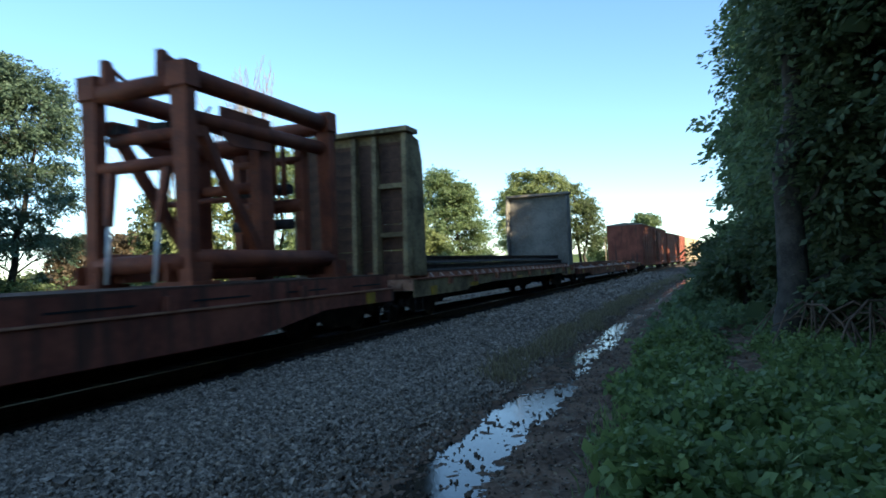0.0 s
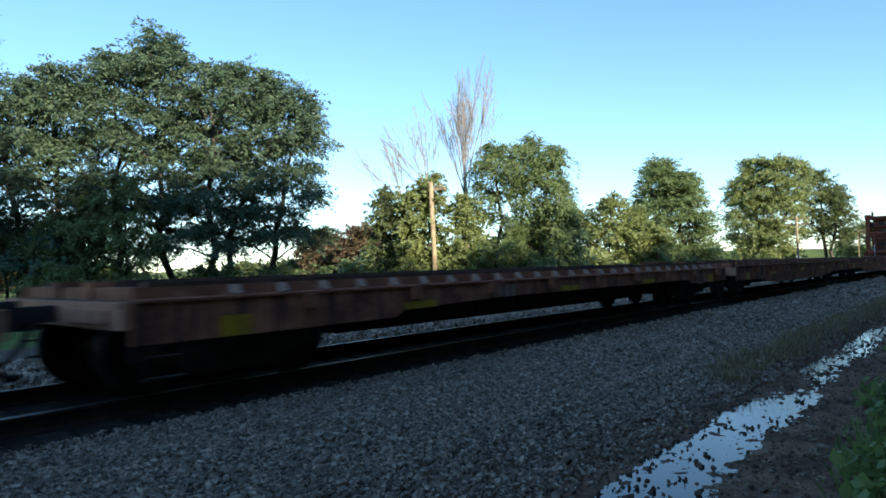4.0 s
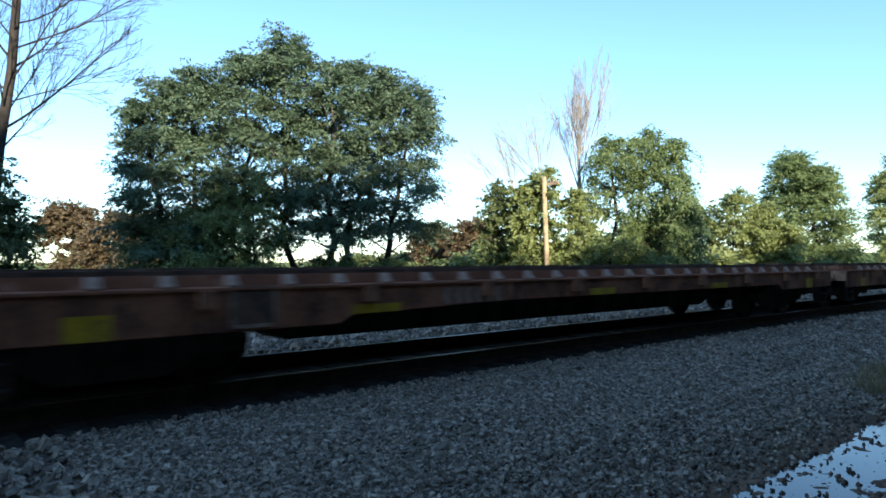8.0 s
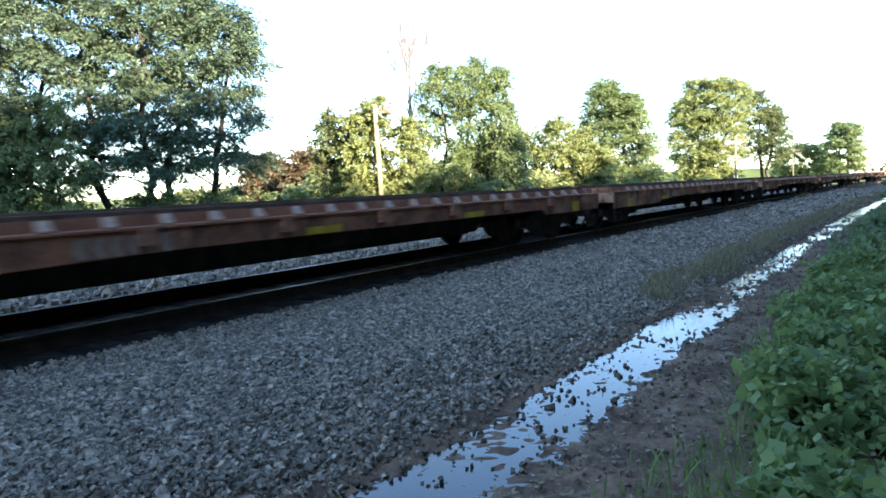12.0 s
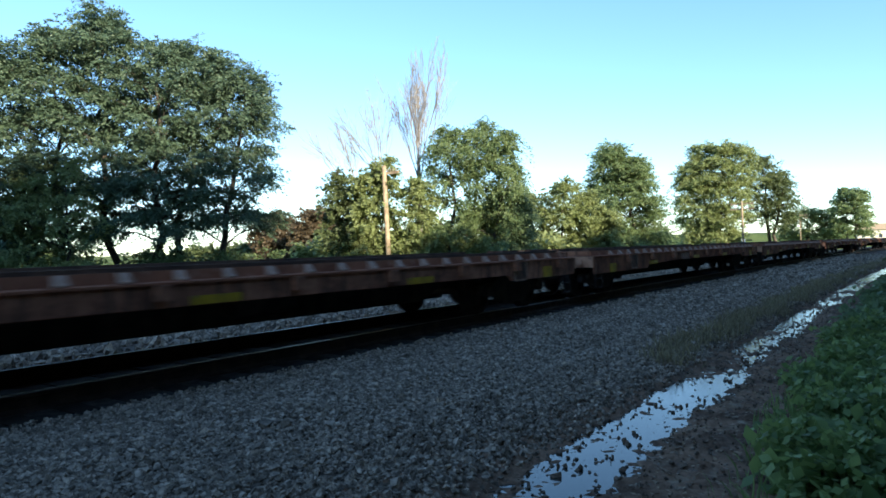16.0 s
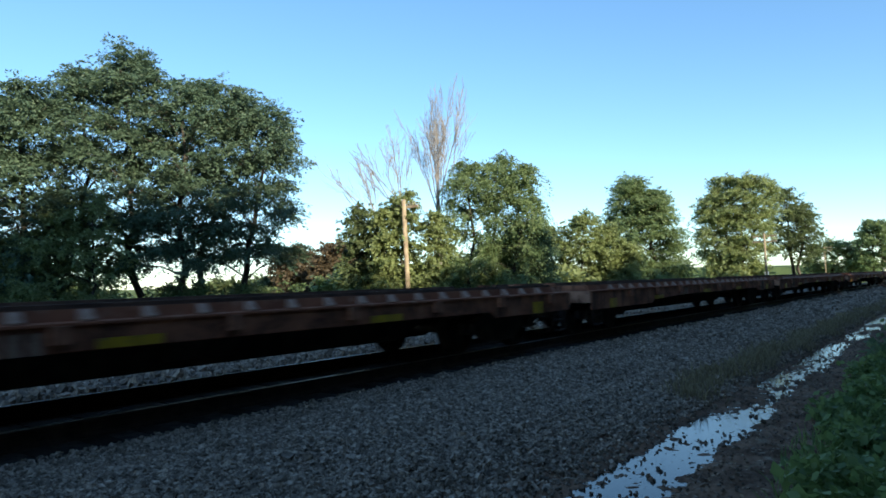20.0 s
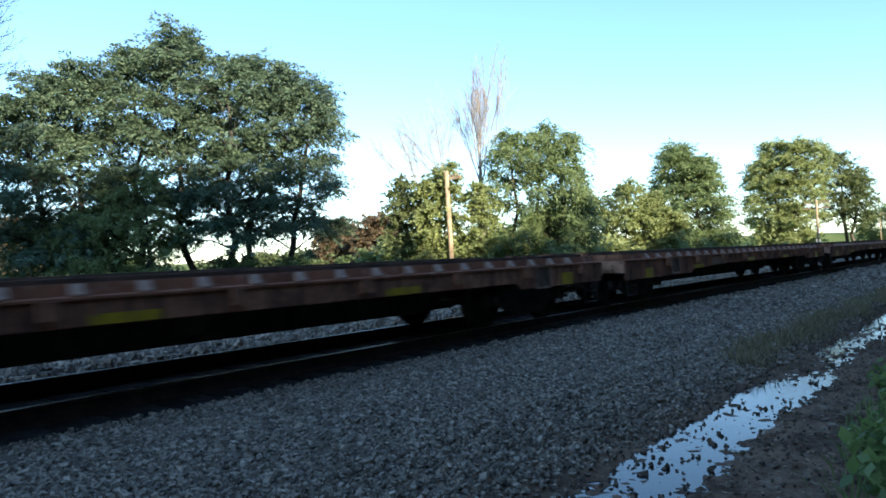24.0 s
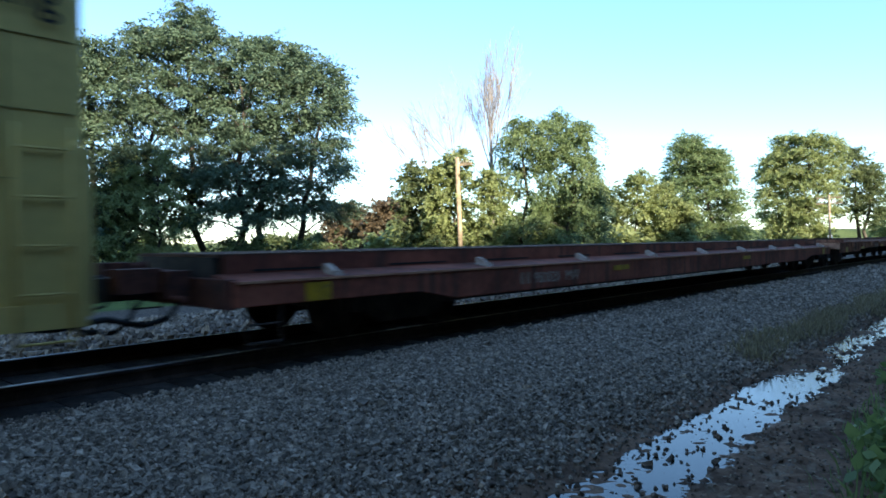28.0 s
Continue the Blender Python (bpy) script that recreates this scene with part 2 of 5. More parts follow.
# ---- mesh tools ----
def box(bm, x0, x1, y0, y1, z0, z1, m=None):
    v = [bm.verts.new(c) for c in ((x0, y0, z0), (x1, y0, z0), (x1, y1, z0), (x0, y1, z0), (x0, y0, z1), (x1, y0, z1), (x1, y1, z1), (x0, y1, z1))]
    for f in ((3, 2, 1, 0), (4, 5, 6, 7), (0, 1, 5, 4), (1, 2, 6, 5), (2, 3, 7, 6), (3, 0, 4, 7)):
        bm.faces.new([v[i] for i in f])
    if m:
        bmesh.ops.transform(bm, matrix=m, verts=v)
    return v


def tube(bm, p, q, r, r2=None, n=10, caps=True):
    p, q = Vector(p), Vector(q)
    t = (q - p).to_track_quat("Z", "Y").to_matrix()
    rings = []
    for c, rad in ((p, r), (q, r if r2 is None else r2)):
        rings.append([bm.verts.new(c + t @ Vector((rad * math.cos(a), rad * math.sin(a), 0))) for a in (2 * math.pi * k / n for k in range(n))])
    for k in range(n):
        bm.faces.new((rings[0][k], rings[0][(k + 1) % n], rings[1][(k + 1) % n], rings[1][k])).smooth = True
    if caps:
        bm.faces.new(rings[0][::-1])
        bm.faces.new(rings[1])


def prism(bm, outline, y0, y1):
    """A closed outline of (x, z), drawn out along y."""
    a = [bm.verts.new((x, y0, z)) for x, z in outline]
    b = [bm.verts.new((x, y1, z)) for x, z in outline]
    n = len(outline)
    for k in range(n):
        bm.faces.new((a[k], a[(k + 1) % n], b[(k + 1) % n], b[k]))
    bm.faces.new(a[::-1])
    bm.faces.new(b)
    bmesh.ops.recalc_face_normals(bm, faces=bm.faces[:])


def side_plate(bm, outline, x0, x1):
    """A closed outline of (y, z), drawn out along x."""
    a = [bm.verts.new((x0, y, z)) for y, z in outline]
    b = [bm.verts.new((x1, y, z)) for y, z in outline]
    n = len(outline)
    for k in range(n):
        bm.faces.new((a[k], a[(k + 1) % n], b[(k + 1) % n], b[k]))
    bm.faces.new(a[::-1])
    bm.faces.new(b)
    bmesh.ops.recalc_face_normals(bm, faces=bm.faces[:])


def soften(bm, w=0.01):
    bmesh.ops.bevel(bm, geom=[e for e in bm.edges if len(e.link_faces) == 2 and e.calc_face_angle(0) > 0.6], offset=w, segments=1, affect="EDGES")
    return bm


def mesh_of(bm, name, material):
    me = bpy.data.meshes.new(name)
    bm.to_mesh(me)
    bm.free()
    me.materials.append(material)
    return me


def part(name, data, material, parent, label="", m=None):
    """Links a bmesh, or a mesh already made, as one part under a thing or a part."""
    me = data if isinstance(data, bpy.types.Mesh) else mesh_of(data, name, material)
    ob = new(name, me)
    ob.parent = parent
    if m is not None:
        ob.matrix_basis = m
    if label:
        ob["label"] = label
    return ob


def soup(name, verts, faces, material):
    me = bpy.data.meshes.new(name)
    me.from_pydata(verts.tolist() if hasattr(verts, "tolist") else verts, [], faces.tolist() if hasattr(faces, "tolist") else faces)
    me.materials.append(material)
    return me


def made(f, *args, bevelled=0.0, **kw):
    bm = bmesh.new()
    f(bm, *args, **kw)
    return soften(bm, bevelled) if bevelled else bm


# ---- ground, ballast and water ----
RAIL_Z, TRACK_X = 0.41, -7.2
PROFILE_X = (-3000, -40, -16, -13.2, -11.5, -8.7, -5.7, -4.3, -3.0, -2.5, -2.25, -1.8, -1.5, 0.4, 1.2, 3, 12, 60, 3000)
PROFILE_Z = (0.0, 0.0, 0.05, 0.12, 0.2, 0.236, 0.236, 0.24, 0.10, 0.02, -0.05, -0.05, 0.005, 0.02, 0.10, 0.2, 0.5, 1, 1)


def bend(y):
    """The line curves gently to the right both ways: how far, at a place along it."""
    a = min(abs(y), 150.0)
    return 4.5e-4 * a * a + 9e-4 * a * (abs(y) - a)


def slope(y):
    return 9e-4 * max(min(y, 150.0), -150.0)


def height(x, y):
    x = x - bend(y)
    z = float(np.interp(x, PROFILE_X, PROFILE_Z))
    if -3.4 < x < 1.2 and y < 60:
        far = min(max((y - 6.0) / 5.0, 0.0), 1.0)
        wet = 1.0 - 0.32 * max(0.0, 1 - abs(x + 2.03) / 0.6) * (1 - far)
        z += 0.012 * far
        z += 0.03 * noise.noise(Vector((x * 1.6, y * 0.7, 0))) + wet * (0.022 * noise.noise(Vector((x * 7, y * 5, 3))) + 0.022 * noise.noise(Vector((x * 9, y * 7, 7))) + 0.04 * noise.noise(Vector((x * 27, y * 23, 2))))
    return z


def grid(name, xs, ys, material, skip=None):
    verts = [(x + bend(y), y, height(x + bend(y), y)) for y in ys for x in xs]
    n = len(xs)
    faces = [(j * n + i, j * n + i + 1, (j + 1) * n + i + 1, (j + 1) * n + i) for j in range(len(ys) - 1) for i in range(n - 1)]
    me = soup(name, verts, faces, material)
    for p in me.polygons:
        p.use_smooth = True
    return new(name, me)


def steps(*spans):
    out = []
    for a, b, d in spans:
        out += list(np.arange(a, b - 1e-6, d))
    return out + [spans[-1][1]]


YS = steps((-3000, -60, 490), (-60, -4, 4), (-4, 2, 0.5), (2, 12, 0.045), (12, 30, 0.15), (30, 70, 1.0), (70, 200, 10), (200, 3000, 400))
XS = steps((-3000, -60, 490), (-60, -14, 4), (-14, -8.6, 0.9), (-8.6, -6.1, 1.25), (-6.1, -3.4, 0.3), (-3.4, -2.7, 0.1), (-2.7, -1.2, 0.045), (-1.2, 0.6, 0.1), (0.6, 4, 0.4), (4, 12, 2), (12, 60, 12), (60, 3000, 490))
ground = tagged(grid("ground", XS, YS, M_DIRT), "dark earth lane and rough grass beside the tracks", "ground", kind="structure")
ground.data.materials.append(M_BALLAST)
ground.data.materials.append(M_GRASS_GROUND)
ground.data.materials.append(M_FOULED_SHADE)
for p in ground.data.polygons:
    c = p.center
    x = c.x - bend(c.y)
    edge = -2.95 + 0.25 * noise.noise(Vector((0.7, c.y * 0.8, 0)))
    # Index 3 is the fouled bed with the train's shadow in its colour.
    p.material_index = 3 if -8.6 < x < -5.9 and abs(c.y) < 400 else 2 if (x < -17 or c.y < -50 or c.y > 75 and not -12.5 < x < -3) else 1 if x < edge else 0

shore = list(range(-8, 53, 3))
water = new("water", soup("water", [(x + bend(y), y, -0.031) for y in shore for x in (-2.75, -1.3)], [(2 * k, 2 * k + 1, 2 * k + 3, 2 * k + 2) for k in range(len(shore) - 1)], M_WATER))
tagged(water, "shallow rain puddle along the muddy lane", "puddle", kind="structure")


def stones(name, count, xr, yr, size, seed, material):
    """Loose angular stones, joined: jittered blocks at random turns, thrown on the ground."""
    rs = np.random.RandomState(seed)
    cube = np.array([(a, b, c) for a in (-1, 1) for b in (-1, 1) for c in (-1, 1)], float)
    quads = np.array([(0, 1, 3, 2), (4, 6, 7, 5), (0, 4, 5, 1), (2, 3, 7, 6), (0, 2, 6, 4), (1, 5, 7, 3)])
    x, y = rs.uniform(*xr, count), yr[0] + (yr[1] - yr[0]) * rs.uniform(0, 1, count)
    x = x + np.array([bend(b) for b in y])
    z = np.array([height(a, b) for a, b in zip(x, y)])
    s = size * np.exp(rs.normal(0, 0.32, (count, 1))) * rs.uniform(0.6, 1.2, (count, 3)) * np.array((1, 1, 0.8))
    v = cube[None] * (1 + rs.uniform(-0.45, 0.15, (count, 8, 3))) * s[:, None] * 0.5
    q = rs.normal(size=(count, 4))
    q /= np.linalg.norm(q, axis=1, keepdims=True)
    w, a, b, c = q.T
    rot = np.stack([1 - 2 * (b * b + c * c), 2 * (a * b - c * w), 2 * (a * c + b * w), 2 * (a * b + c * w), 1 - 2 * (a * a + c * c), 2 * (b * c - a * w), 2 * (a * c - b * w), 2 * (b * c + a * w), 1 - 2 * (a * a + b * b)], -1).reshape(-1, 3, 3)
    across = x - np.array([bend(b) for b in y])
    keep = (rs.uniform(0, 1, count) * 0.5 < np.abs(across - TRACK_X) - 1.2) & (rs.uniform(0, 0.6, count) < -2.28 - across if material == M_STONE else True)
    v = np.einsum("nij,nkj->nki", rot, v) + np.stack([x, y, z + s[:, 2] * 0.1 + rs.uniform(0, 0.3, count) * size], -1)[:, None]
    v, count = v[keep], int(keep.sum())
    f = quads[None] + 8 * np.arange(count)[:, None, None]
    return new(name, soup(name, v.reshape(-1, 3), f.reshape(-1, 4), material))


for label, n, xr, yr, size, seed in (("near", 86000, (-6.1, -2.0), (1.0, 7.5), 0.028, 1), ("next", 42000, (-6.1, -2.0), (7.5, 14), 0.037, 6), ("mid", 20000, (-6.1, -2.0), (14, 26), 0.058, 2), ("behind", 9000, (-6.1, -2.0), (-8, 1.0), 0.06, 7), ("far", 9000, (-5.9, -2.3), (26, 60), 0.11, 3), ("beyond", 9000, (-12.6, -8.5), (0, 40), 0.085, 4)):
    tagged(stones("ballast_stones", n, xr, yr, size, seed, M_STONE), "loose grey crushed-stone ballast beside the rails", "ballast", kind="stuff")
tagged(stones("mud_clods", 800, (-2.5, -1.5), (2.5, 20), 0.028, 8, M_MUDSTONE), "dark wet clods and stones in the puddle", "mud clods", kind="stuff")
tagged(stones("lane_pebbles", 5200, (-2.6, -0.6), (2.5, 22), 0.02, 5, M_MUDSTONE), "scattered pebbles in the muddy lane", "pebbles", kind="stuff")

# ---- track ----
track = tagged(new("railway_track"), "steel rails on dark wooden ties in grey ballast", "railway track", kind="structure")
def swept(bm, outline):
    """A closed outline of (x, z) carried along the curve of the line."""
    ys = list(range(-80, 160, 4)) + list(range(160, 901, 60))
    rings = [[bm.verts.new((x + bend(y), y, z)) for x, z in outline] for y in ys]
    n = len(outline)
    for a, b in zip(rings, rings[1:]):
        for k in range(n):
            bm.faces.new((a[k], a[(k + 1) % n], b[(k + 1) % n], b[k]))
    bm.faces.new(rings[0][::-1])
    bm.faces.new(rings[-1])
    bmesh.ops.recalc_face_normals(bm, faces=bm.faces[:])


for s in (-1, 1):
    x = TRACK_X + s * 0.7555
    section = [(0.07, 0.172), (0.065, 0.155), (0.012, 0.13), (0.01, 0.045), (0.037, 0.035), (0.037, 0.006)]
    rail = part("rail", made(swept, [(x + a, RAIL_Z - d) for a, d in section] + [(x - a, RAIL_Z - d) for a, d in section[::-1]]), M_RAIL, track)
    part("rail_head", made(swept, [(x - 0.036, RAIL_Z - 0.006), (x + 0.036, RAIL_Z - 0.006), (x + 0.03, RAIL_Z), (x - 0.03, RAIL_Z)]), M_RAILTOP, rail, "polished rail head")
tie_mesh = mesh_of(made(box, -1.3, 1.3, -0.115, 0.115, -0.17, 0, bevelled=0.012), "tie", M_TIE)
for k in range(140):
    y = -6 + k * 0.5
    part("tie", tie_mesh, None, track, m=pose(TRACK_X + bend(y), y, RAIL_Z - 0.165, 0, 0, random.uniform(-0.6, 0.6) - math.degrees(slope(y))))

# ---- the train ----
def truck_under(car, y):
    """A two-axle truck: side frames, bolster, wheelsets."""
    t = new("truck")
    t.parent = car
    t.matrix_basis = pose(0, y, 0)
    for s in (-1, 1):
        part("side_frame", TRUCK["side"], None, t, m=pose(s * 1.0, 0, 0))
        for d in (-0.88, 0.88):
            part("wheel", TRUCK["wheel"], None, t, m=pose(s * 0.765, d, 0.42, 0, 0, 0 if s > 0 else 180))
            part("axle_box", TRUCK["box"], None, t, m=pose(s * 1.03, d, 0.43))
        part("spring_nest", TRUCK["spring"], None, t, m=pose(s * 0.99, 0, 0.33))
    for d in (-0.88, 0.88):
        part("axle", TRUCK["axle"], None, t, m=pose(0, d, 0.42))
    part("bolster", TRUCK["bolster"], None, t)
    return t


def wheel_shape(bm):
    prof = ((0.05, 0.02), (0.11, 0.05), (0.13, 0.0), (0.33, -0.01), (0.36, 0.05), (0.42, 0.045), (0.43, -0.05), (0.455, -0.06), (0.45, -0.085), (0.36, -0.08), (0.33, -0.03), (0.13, -0.03), (0.05, -0.03))
    n = 20
    rings = [[bm.verts.new((x, r * math.cos(2 * math.pi * k / n), r * math.sin(2 * math.pi * k / n))) for k in range(n)] for r, x in prof]
    for a, b in zip(rings, rings[1:] + rings[:1]):
        for k in range(n):
            bm.faces.new((a[k], a[(k + 1) % n], b[(k + 1) % n], b[k])).smooth = True
    bmesh.ops.recalc_face_normals(bm, faces=bm.faces[:])


def springs(bm):
    for d in (-0.16, 0, 0.16):
        for k in range(5):
            tube(bm, (0, d, -0.12 + k * 0.05), (0, d, -0.085 + k * 0.05), 0.07, n=10)


TRUCK = {
    "side": mesh_of(made(side_plate, [(-1.12, 0.52), (-1.12, 0.34), (-0.75, 0.34), (-0.42, 0.16), (0.42, 0.16), (0.75, 0.34), (1.12, 0.34), (1.12, 0.52), (0.75, 0.56), (0.45, 0.68), (-0.45, 0.68), (-0.75, 0.56)], -0.06, 0.06, bevelled=0.02), "side_frame", M_DARK),
    "wheel": mesh_of(made(wheel_shape), "wheel", M_WHEEL),
    "box": mesh_of(made(tube, (-0.06, 0, 0), (0.12, 0, 0), 0.11, 0.10, n=12), "axle_box", M_DARK),
    "spring": mesh_of(made(springs), "spring_nest", M_DARK),
    "axle": mesh_of(made(tube, (-0.9, 0, 0), (0.9, 0, 0), 0.08, n=10), "axle", M_WHEEL),
    "bolster": mesh_of(made(box, -1.0, 1.0, -0.2, 0.2, 0.42, 0.66, bevelled=0.03), "bolster", M_DARK),
}


def coupler_shape(bm):
    box(bm, -0.07, 0.07, 0, 0.45, -0.08, 0.08)
    box(bm, -0.14, 0.02, 0.38, 0.62, -0.14, 0.14)
    box(bm, 0.02, 0.15, 0.34, 0.50, -0.14, 0.14)
    soften(bm, 0.02)


def arc(bm, pts, r, n=8):
    for a, b in zip(pts, pts[1:]):
        tube(bm, a, b, r, n=n)


def hose_shape(bm):
    arc(bm, [(0.5, -0.1, 0.02), (0.5, 0.06, -0.04), (0.49, 0.16, -0.18), (0.46, 0.27, -0.32), (0.43, 0.38, -0.40), (0.40, 0.52, -0.41)], 0.027)


def brake_wheel(bm):
    pts = [(0.27 * math.cos(a), 0, 0.27 * math.sin(a)) for a in (2 * math.pi * k / 18 for k in range(19))]
    arc(bm, pts, 0.016, 6)
    for k in range(5):
        a = 2 * math.pi * k / 5
        tube(bm, (0, 0, 0), (0.27 * math.cos(a), 0, 0.27 * math.sin(a)), 0.011, n=6)
    tube(bm, (0, -0.05, 0), (0, 0.05, 0), 0.05)


C_COUPLER = mesh_of(made(coupler_shape), "coupler", M_DARK)
C_HOSE = mesh_of(made(hose_shape), "air_hose", M_RUBBER)
C_BRAKE = mesh_of(made(brake_wheel), "brake_wheel", M_DARK)
C_POCKET = mesh_of(made(box, -0.05, 0.05, -0.07, 0.07, -0.15, 0.0, bevelled=0.012), "stake_pocket", M_BROWN2)


C_GUSSET = mesh_of(made(prism, [(0.0, 0.0), (0.105, 0.0), (0.105, 0.014), (0.02, 0.098), (0.0, 0.098)], -0.055, 0.055), "gusset", M_GUSSET)
C_TAPE = mesh_of(made(box, -0.003, 0.003, -0.17, 0.17, -0.1, 0.1), "reflector_tape", M_YELLOW)
C_TAPE_LONG = mesh_of(made(box, -0.003, 0.003, -0.3, 0.3, -0.045, 0.045), "reflector_tape", M_YELLOW)
C_PANEL = mesh_of(made(box, -0.004, 0.004, -0.19, 0.19, -0.16, 0.16), "stencil_panel", M_DECK)
C_BAR = mesh_of(made(box, -0.003, 0.003, -0.05, 0.05, -0.09, 0.09), "lettering_bar", M_CREAM)
C_PANELFRAME = mesh_of(made(lambda bm: [box(bm, -0.005, 0.005, a, b, c, d) for a, b, c, d in ((-0.22, -0.185, -0.19, 0.19), (0.185, 0.22, -0.19, 0.19), (-0.22, 0.22, 0.155, 0.19), (-0.22, 0.22, -0.19, -0.155))]), "panel_border", M_CREAM)
C_STEP = mesh_of(made(lambda bm: [tube(bm, (0, -0.2, 0), (0, -0.2, -0.38), 0.013, n=6), tube(bm, (0, 0.2, 0), (0, 0.2, -0.38), 0.013, n=6), tube(bm, (0, -0.2, -0.38), (0, 0.2, -0.38), 0.016, n=6), tube(bm, (0, -0.2, -0.19), (0, 0.2, -0.19), 0.013, n=6)]), "sill_step", M_DARK)


def running_gear(car, length, reach, ahead=None, z=0.86, draft=1.0):
    """Trucks, couplers, hoses and the hand brake under a car."""
    truck_under(car, reach)
    truck_under(car, length - (ahead or reach))
    for y, turn in ((length, 0), (0, 180)):
        part("coupler", C_COUPLER, None, car, m=pose(0, y - 0.02, z, 0, 0, turn) @ Matrix.Diagonal((1, draft, 1, 1)))
        part("air_hose", C_HOSE, None, car, m=pose(0, y - 0.02, z - 0.12, 0, 0, turn))
    part("brake_cylinder", made(tube, (-0.5, length * 0.42, 0.58), (-0.5, length * 0.42 + 0.6, 0.58), 0.15, n=14), M_DARK, car)
    part("air_reservoir", made(tube, (0.55, length * 0.52, 0.6), (0.55, length * 0.52 + 0.9, 0.6), 0.19, n=14), M_DARK, car)


PLATES = {}


def flatcar(length, paint, seed, belly=False):
    """A 54-foot flatcar: fishbelly sills, plank deck, low stringers with gussets, stake pockets."""
    rs = random.Random(seed)
    car = new("flatcar")
    key = (length, paint.name, belly)
    if key not in PLATES:
        e = length
        sill = [(0.02, 0.93), (0.02, 0.54), (3.3, 0.55), (3.45, 0.63), (5.6, 0.69), (e - 2.75, 0.69), (e - 2.6, 0.59), (e - 0.02, 0.6), (e - 0.02, 0.93)]
        band = [(0.045, 0.915), (0.045, 0.938), (-0.085, 0.948), (-0.10, 1.05), (-0.125, 1.05), (-0.125, 0.932), (0.022, 0.932), (0.022, 0.915)]
        if belly:
            sill = [(0.02, 0.93), (0.02, 0.54), (1.9, 0.54), (4.2, 0.37), (e - 5.2, 0.37), (e - 3.2, 0.53), (e - 0.02, 0.53), (e - 0.02, 0.93)]
            band = [(0.06, 0.935), (0.06, 0.955), (0.03, 0.96), (0.012, 1.12), (-0.04, 1.13), (-0.04, 0.932), (0.022, 0.932)]
        deck = bmesh.new()
        box(deck, -1.40, 1.40, 0.01, e - 0.01, 0.88, 0.93)
        PLATES[key] = {
            "sill": mesh_of(made(side_plate, sill, -0.02, 0.02, bevelled=0.008), "side_sill", paint),
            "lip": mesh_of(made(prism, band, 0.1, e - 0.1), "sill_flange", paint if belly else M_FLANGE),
            "centre": mesh_of(made(side_plate, [(0.3, 0.88), (0.3, 0.6), (2.6, 0.58), (3.3, 0.30), (e - 3.7, 0.30), (e - 3.0, 0.58), (e - 0.3, 0.6), (e - 0.3, 0.88)], -0.33, 0.33, bevelled=0.01), "centre_sill", M_DARK),
            "deck": mesh_of(deck, "deck", M_DECK),
            "stringer": mesh_of(made(box, -0.06, 0.06, 0.3, e - 0.3, 0.93, 1.09, bevelled=0.008), "stringer", M_DECK),
            "end": mesh_of(made(lambda bm: [box(bm, -1.44, 1.44, -0.05, 0.16, 0.69, 0.925), box(bm, -1.2, -0.4, -0.09, -0.05, 0.74, 0.86), box(bm, 0.4, 1.2, -0.09, -0.05, 0.74, 0.86)], bevelled=0.015), "end_sill", M_PINK),
            "timber": mesh_of(made(lambda bm: [box(bm, -1.29, 1.29, 0, 0.16, 0.93, 1.045), box(bm, -0.45, -0.3, -0.04, 0.2, 0.93, 1.10), box(bm, 0.3, 0.45, -0.04, 0.2, 0.93, 1.10)], bevelled=0.012), "end_timber", M_BROWN2),
            "cross": mesh_of(made(box, -1.36, 1.36, -0.05, 0.05, 0.64, 0.88), "cross_bearer", M_DARK),
        }
    P = PLATES[key]
    part("deck", P["deck"], None, car)
    part("centre_sill", P["centre"], None, car)
    for s in (-1, 1):
        sill = part("side_sill", P["sill"], None, car, m=pose(s * 1.43, 0, 0))
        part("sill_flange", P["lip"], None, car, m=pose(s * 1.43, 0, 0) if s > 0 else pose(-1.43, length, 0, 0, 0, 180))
        part("stringer", P["stringer"], None, car, m=pose(s * 1.13, 0, 0))
        count = 26
        for k in range(count):
            y = 1.1 + (length - 2.2) * k / (count - 1)
            if not belly:
                part("gusset", C_GUSSET, None, car, m=pose(s * 1.337, y, 0.948, 0, 0, 0 if s > 0 else 180))
            if k % 3 == 1:
                part("stake_pocket", C_POCKET, None, car, m=pose(s * 1.485, y + 0.3, 0.915))
        for y, mesh, z in ((1.05, C_TAPE, 0.65), (length - 1.25, C_TAPE, 0.70), (3.75, C_TAPE_LONG, 0.69), (length * 0.47, C_TAPE_LONG, 0.745), (length - 5.2, C_TAPE_LONG, 0.745)):
            part("reflector_tape", mesh, None, sill, "grimy yellow reflective tape", m=pose(s * 0.026, y, z))
        y = rs.choice((2.4, length - 2.0, length - 2.3))
        if rs.random() < 0.7:
            part("stencil_panel", C_PANEL, None, sill, "black stencil panel", m=pose(s * 0.027, y, 0.765))
            part("panel_border", C_PANELFRAME, None, sill, "pale panel border", m=pose(s * 0.028, y, 0.765))
        y = rs.uniform(4.2, 6.2)
        for k in range(rs.choice((4, 5, 6))):
            part("lettering_bar", C_BAR, None, sill, "faded number painted as bars", m=pose(s * 0.024, y + k * 0.16, 0.78))
        part("sill_step", C_STEP, None, car, m=pose(s * 1.40, 0.35, 0.62))
        part("sill_step", C_STEP, None, car, m=pose(s * 1.40, length - 0.35, 0.62))
    part("end_sill", P["end"], None, car, "pale pinkish end sill")
    part("end_sill", P["end"], None, car, "pale pinkish end sill", m=pose(0, length, 0, 0, 0, 180))
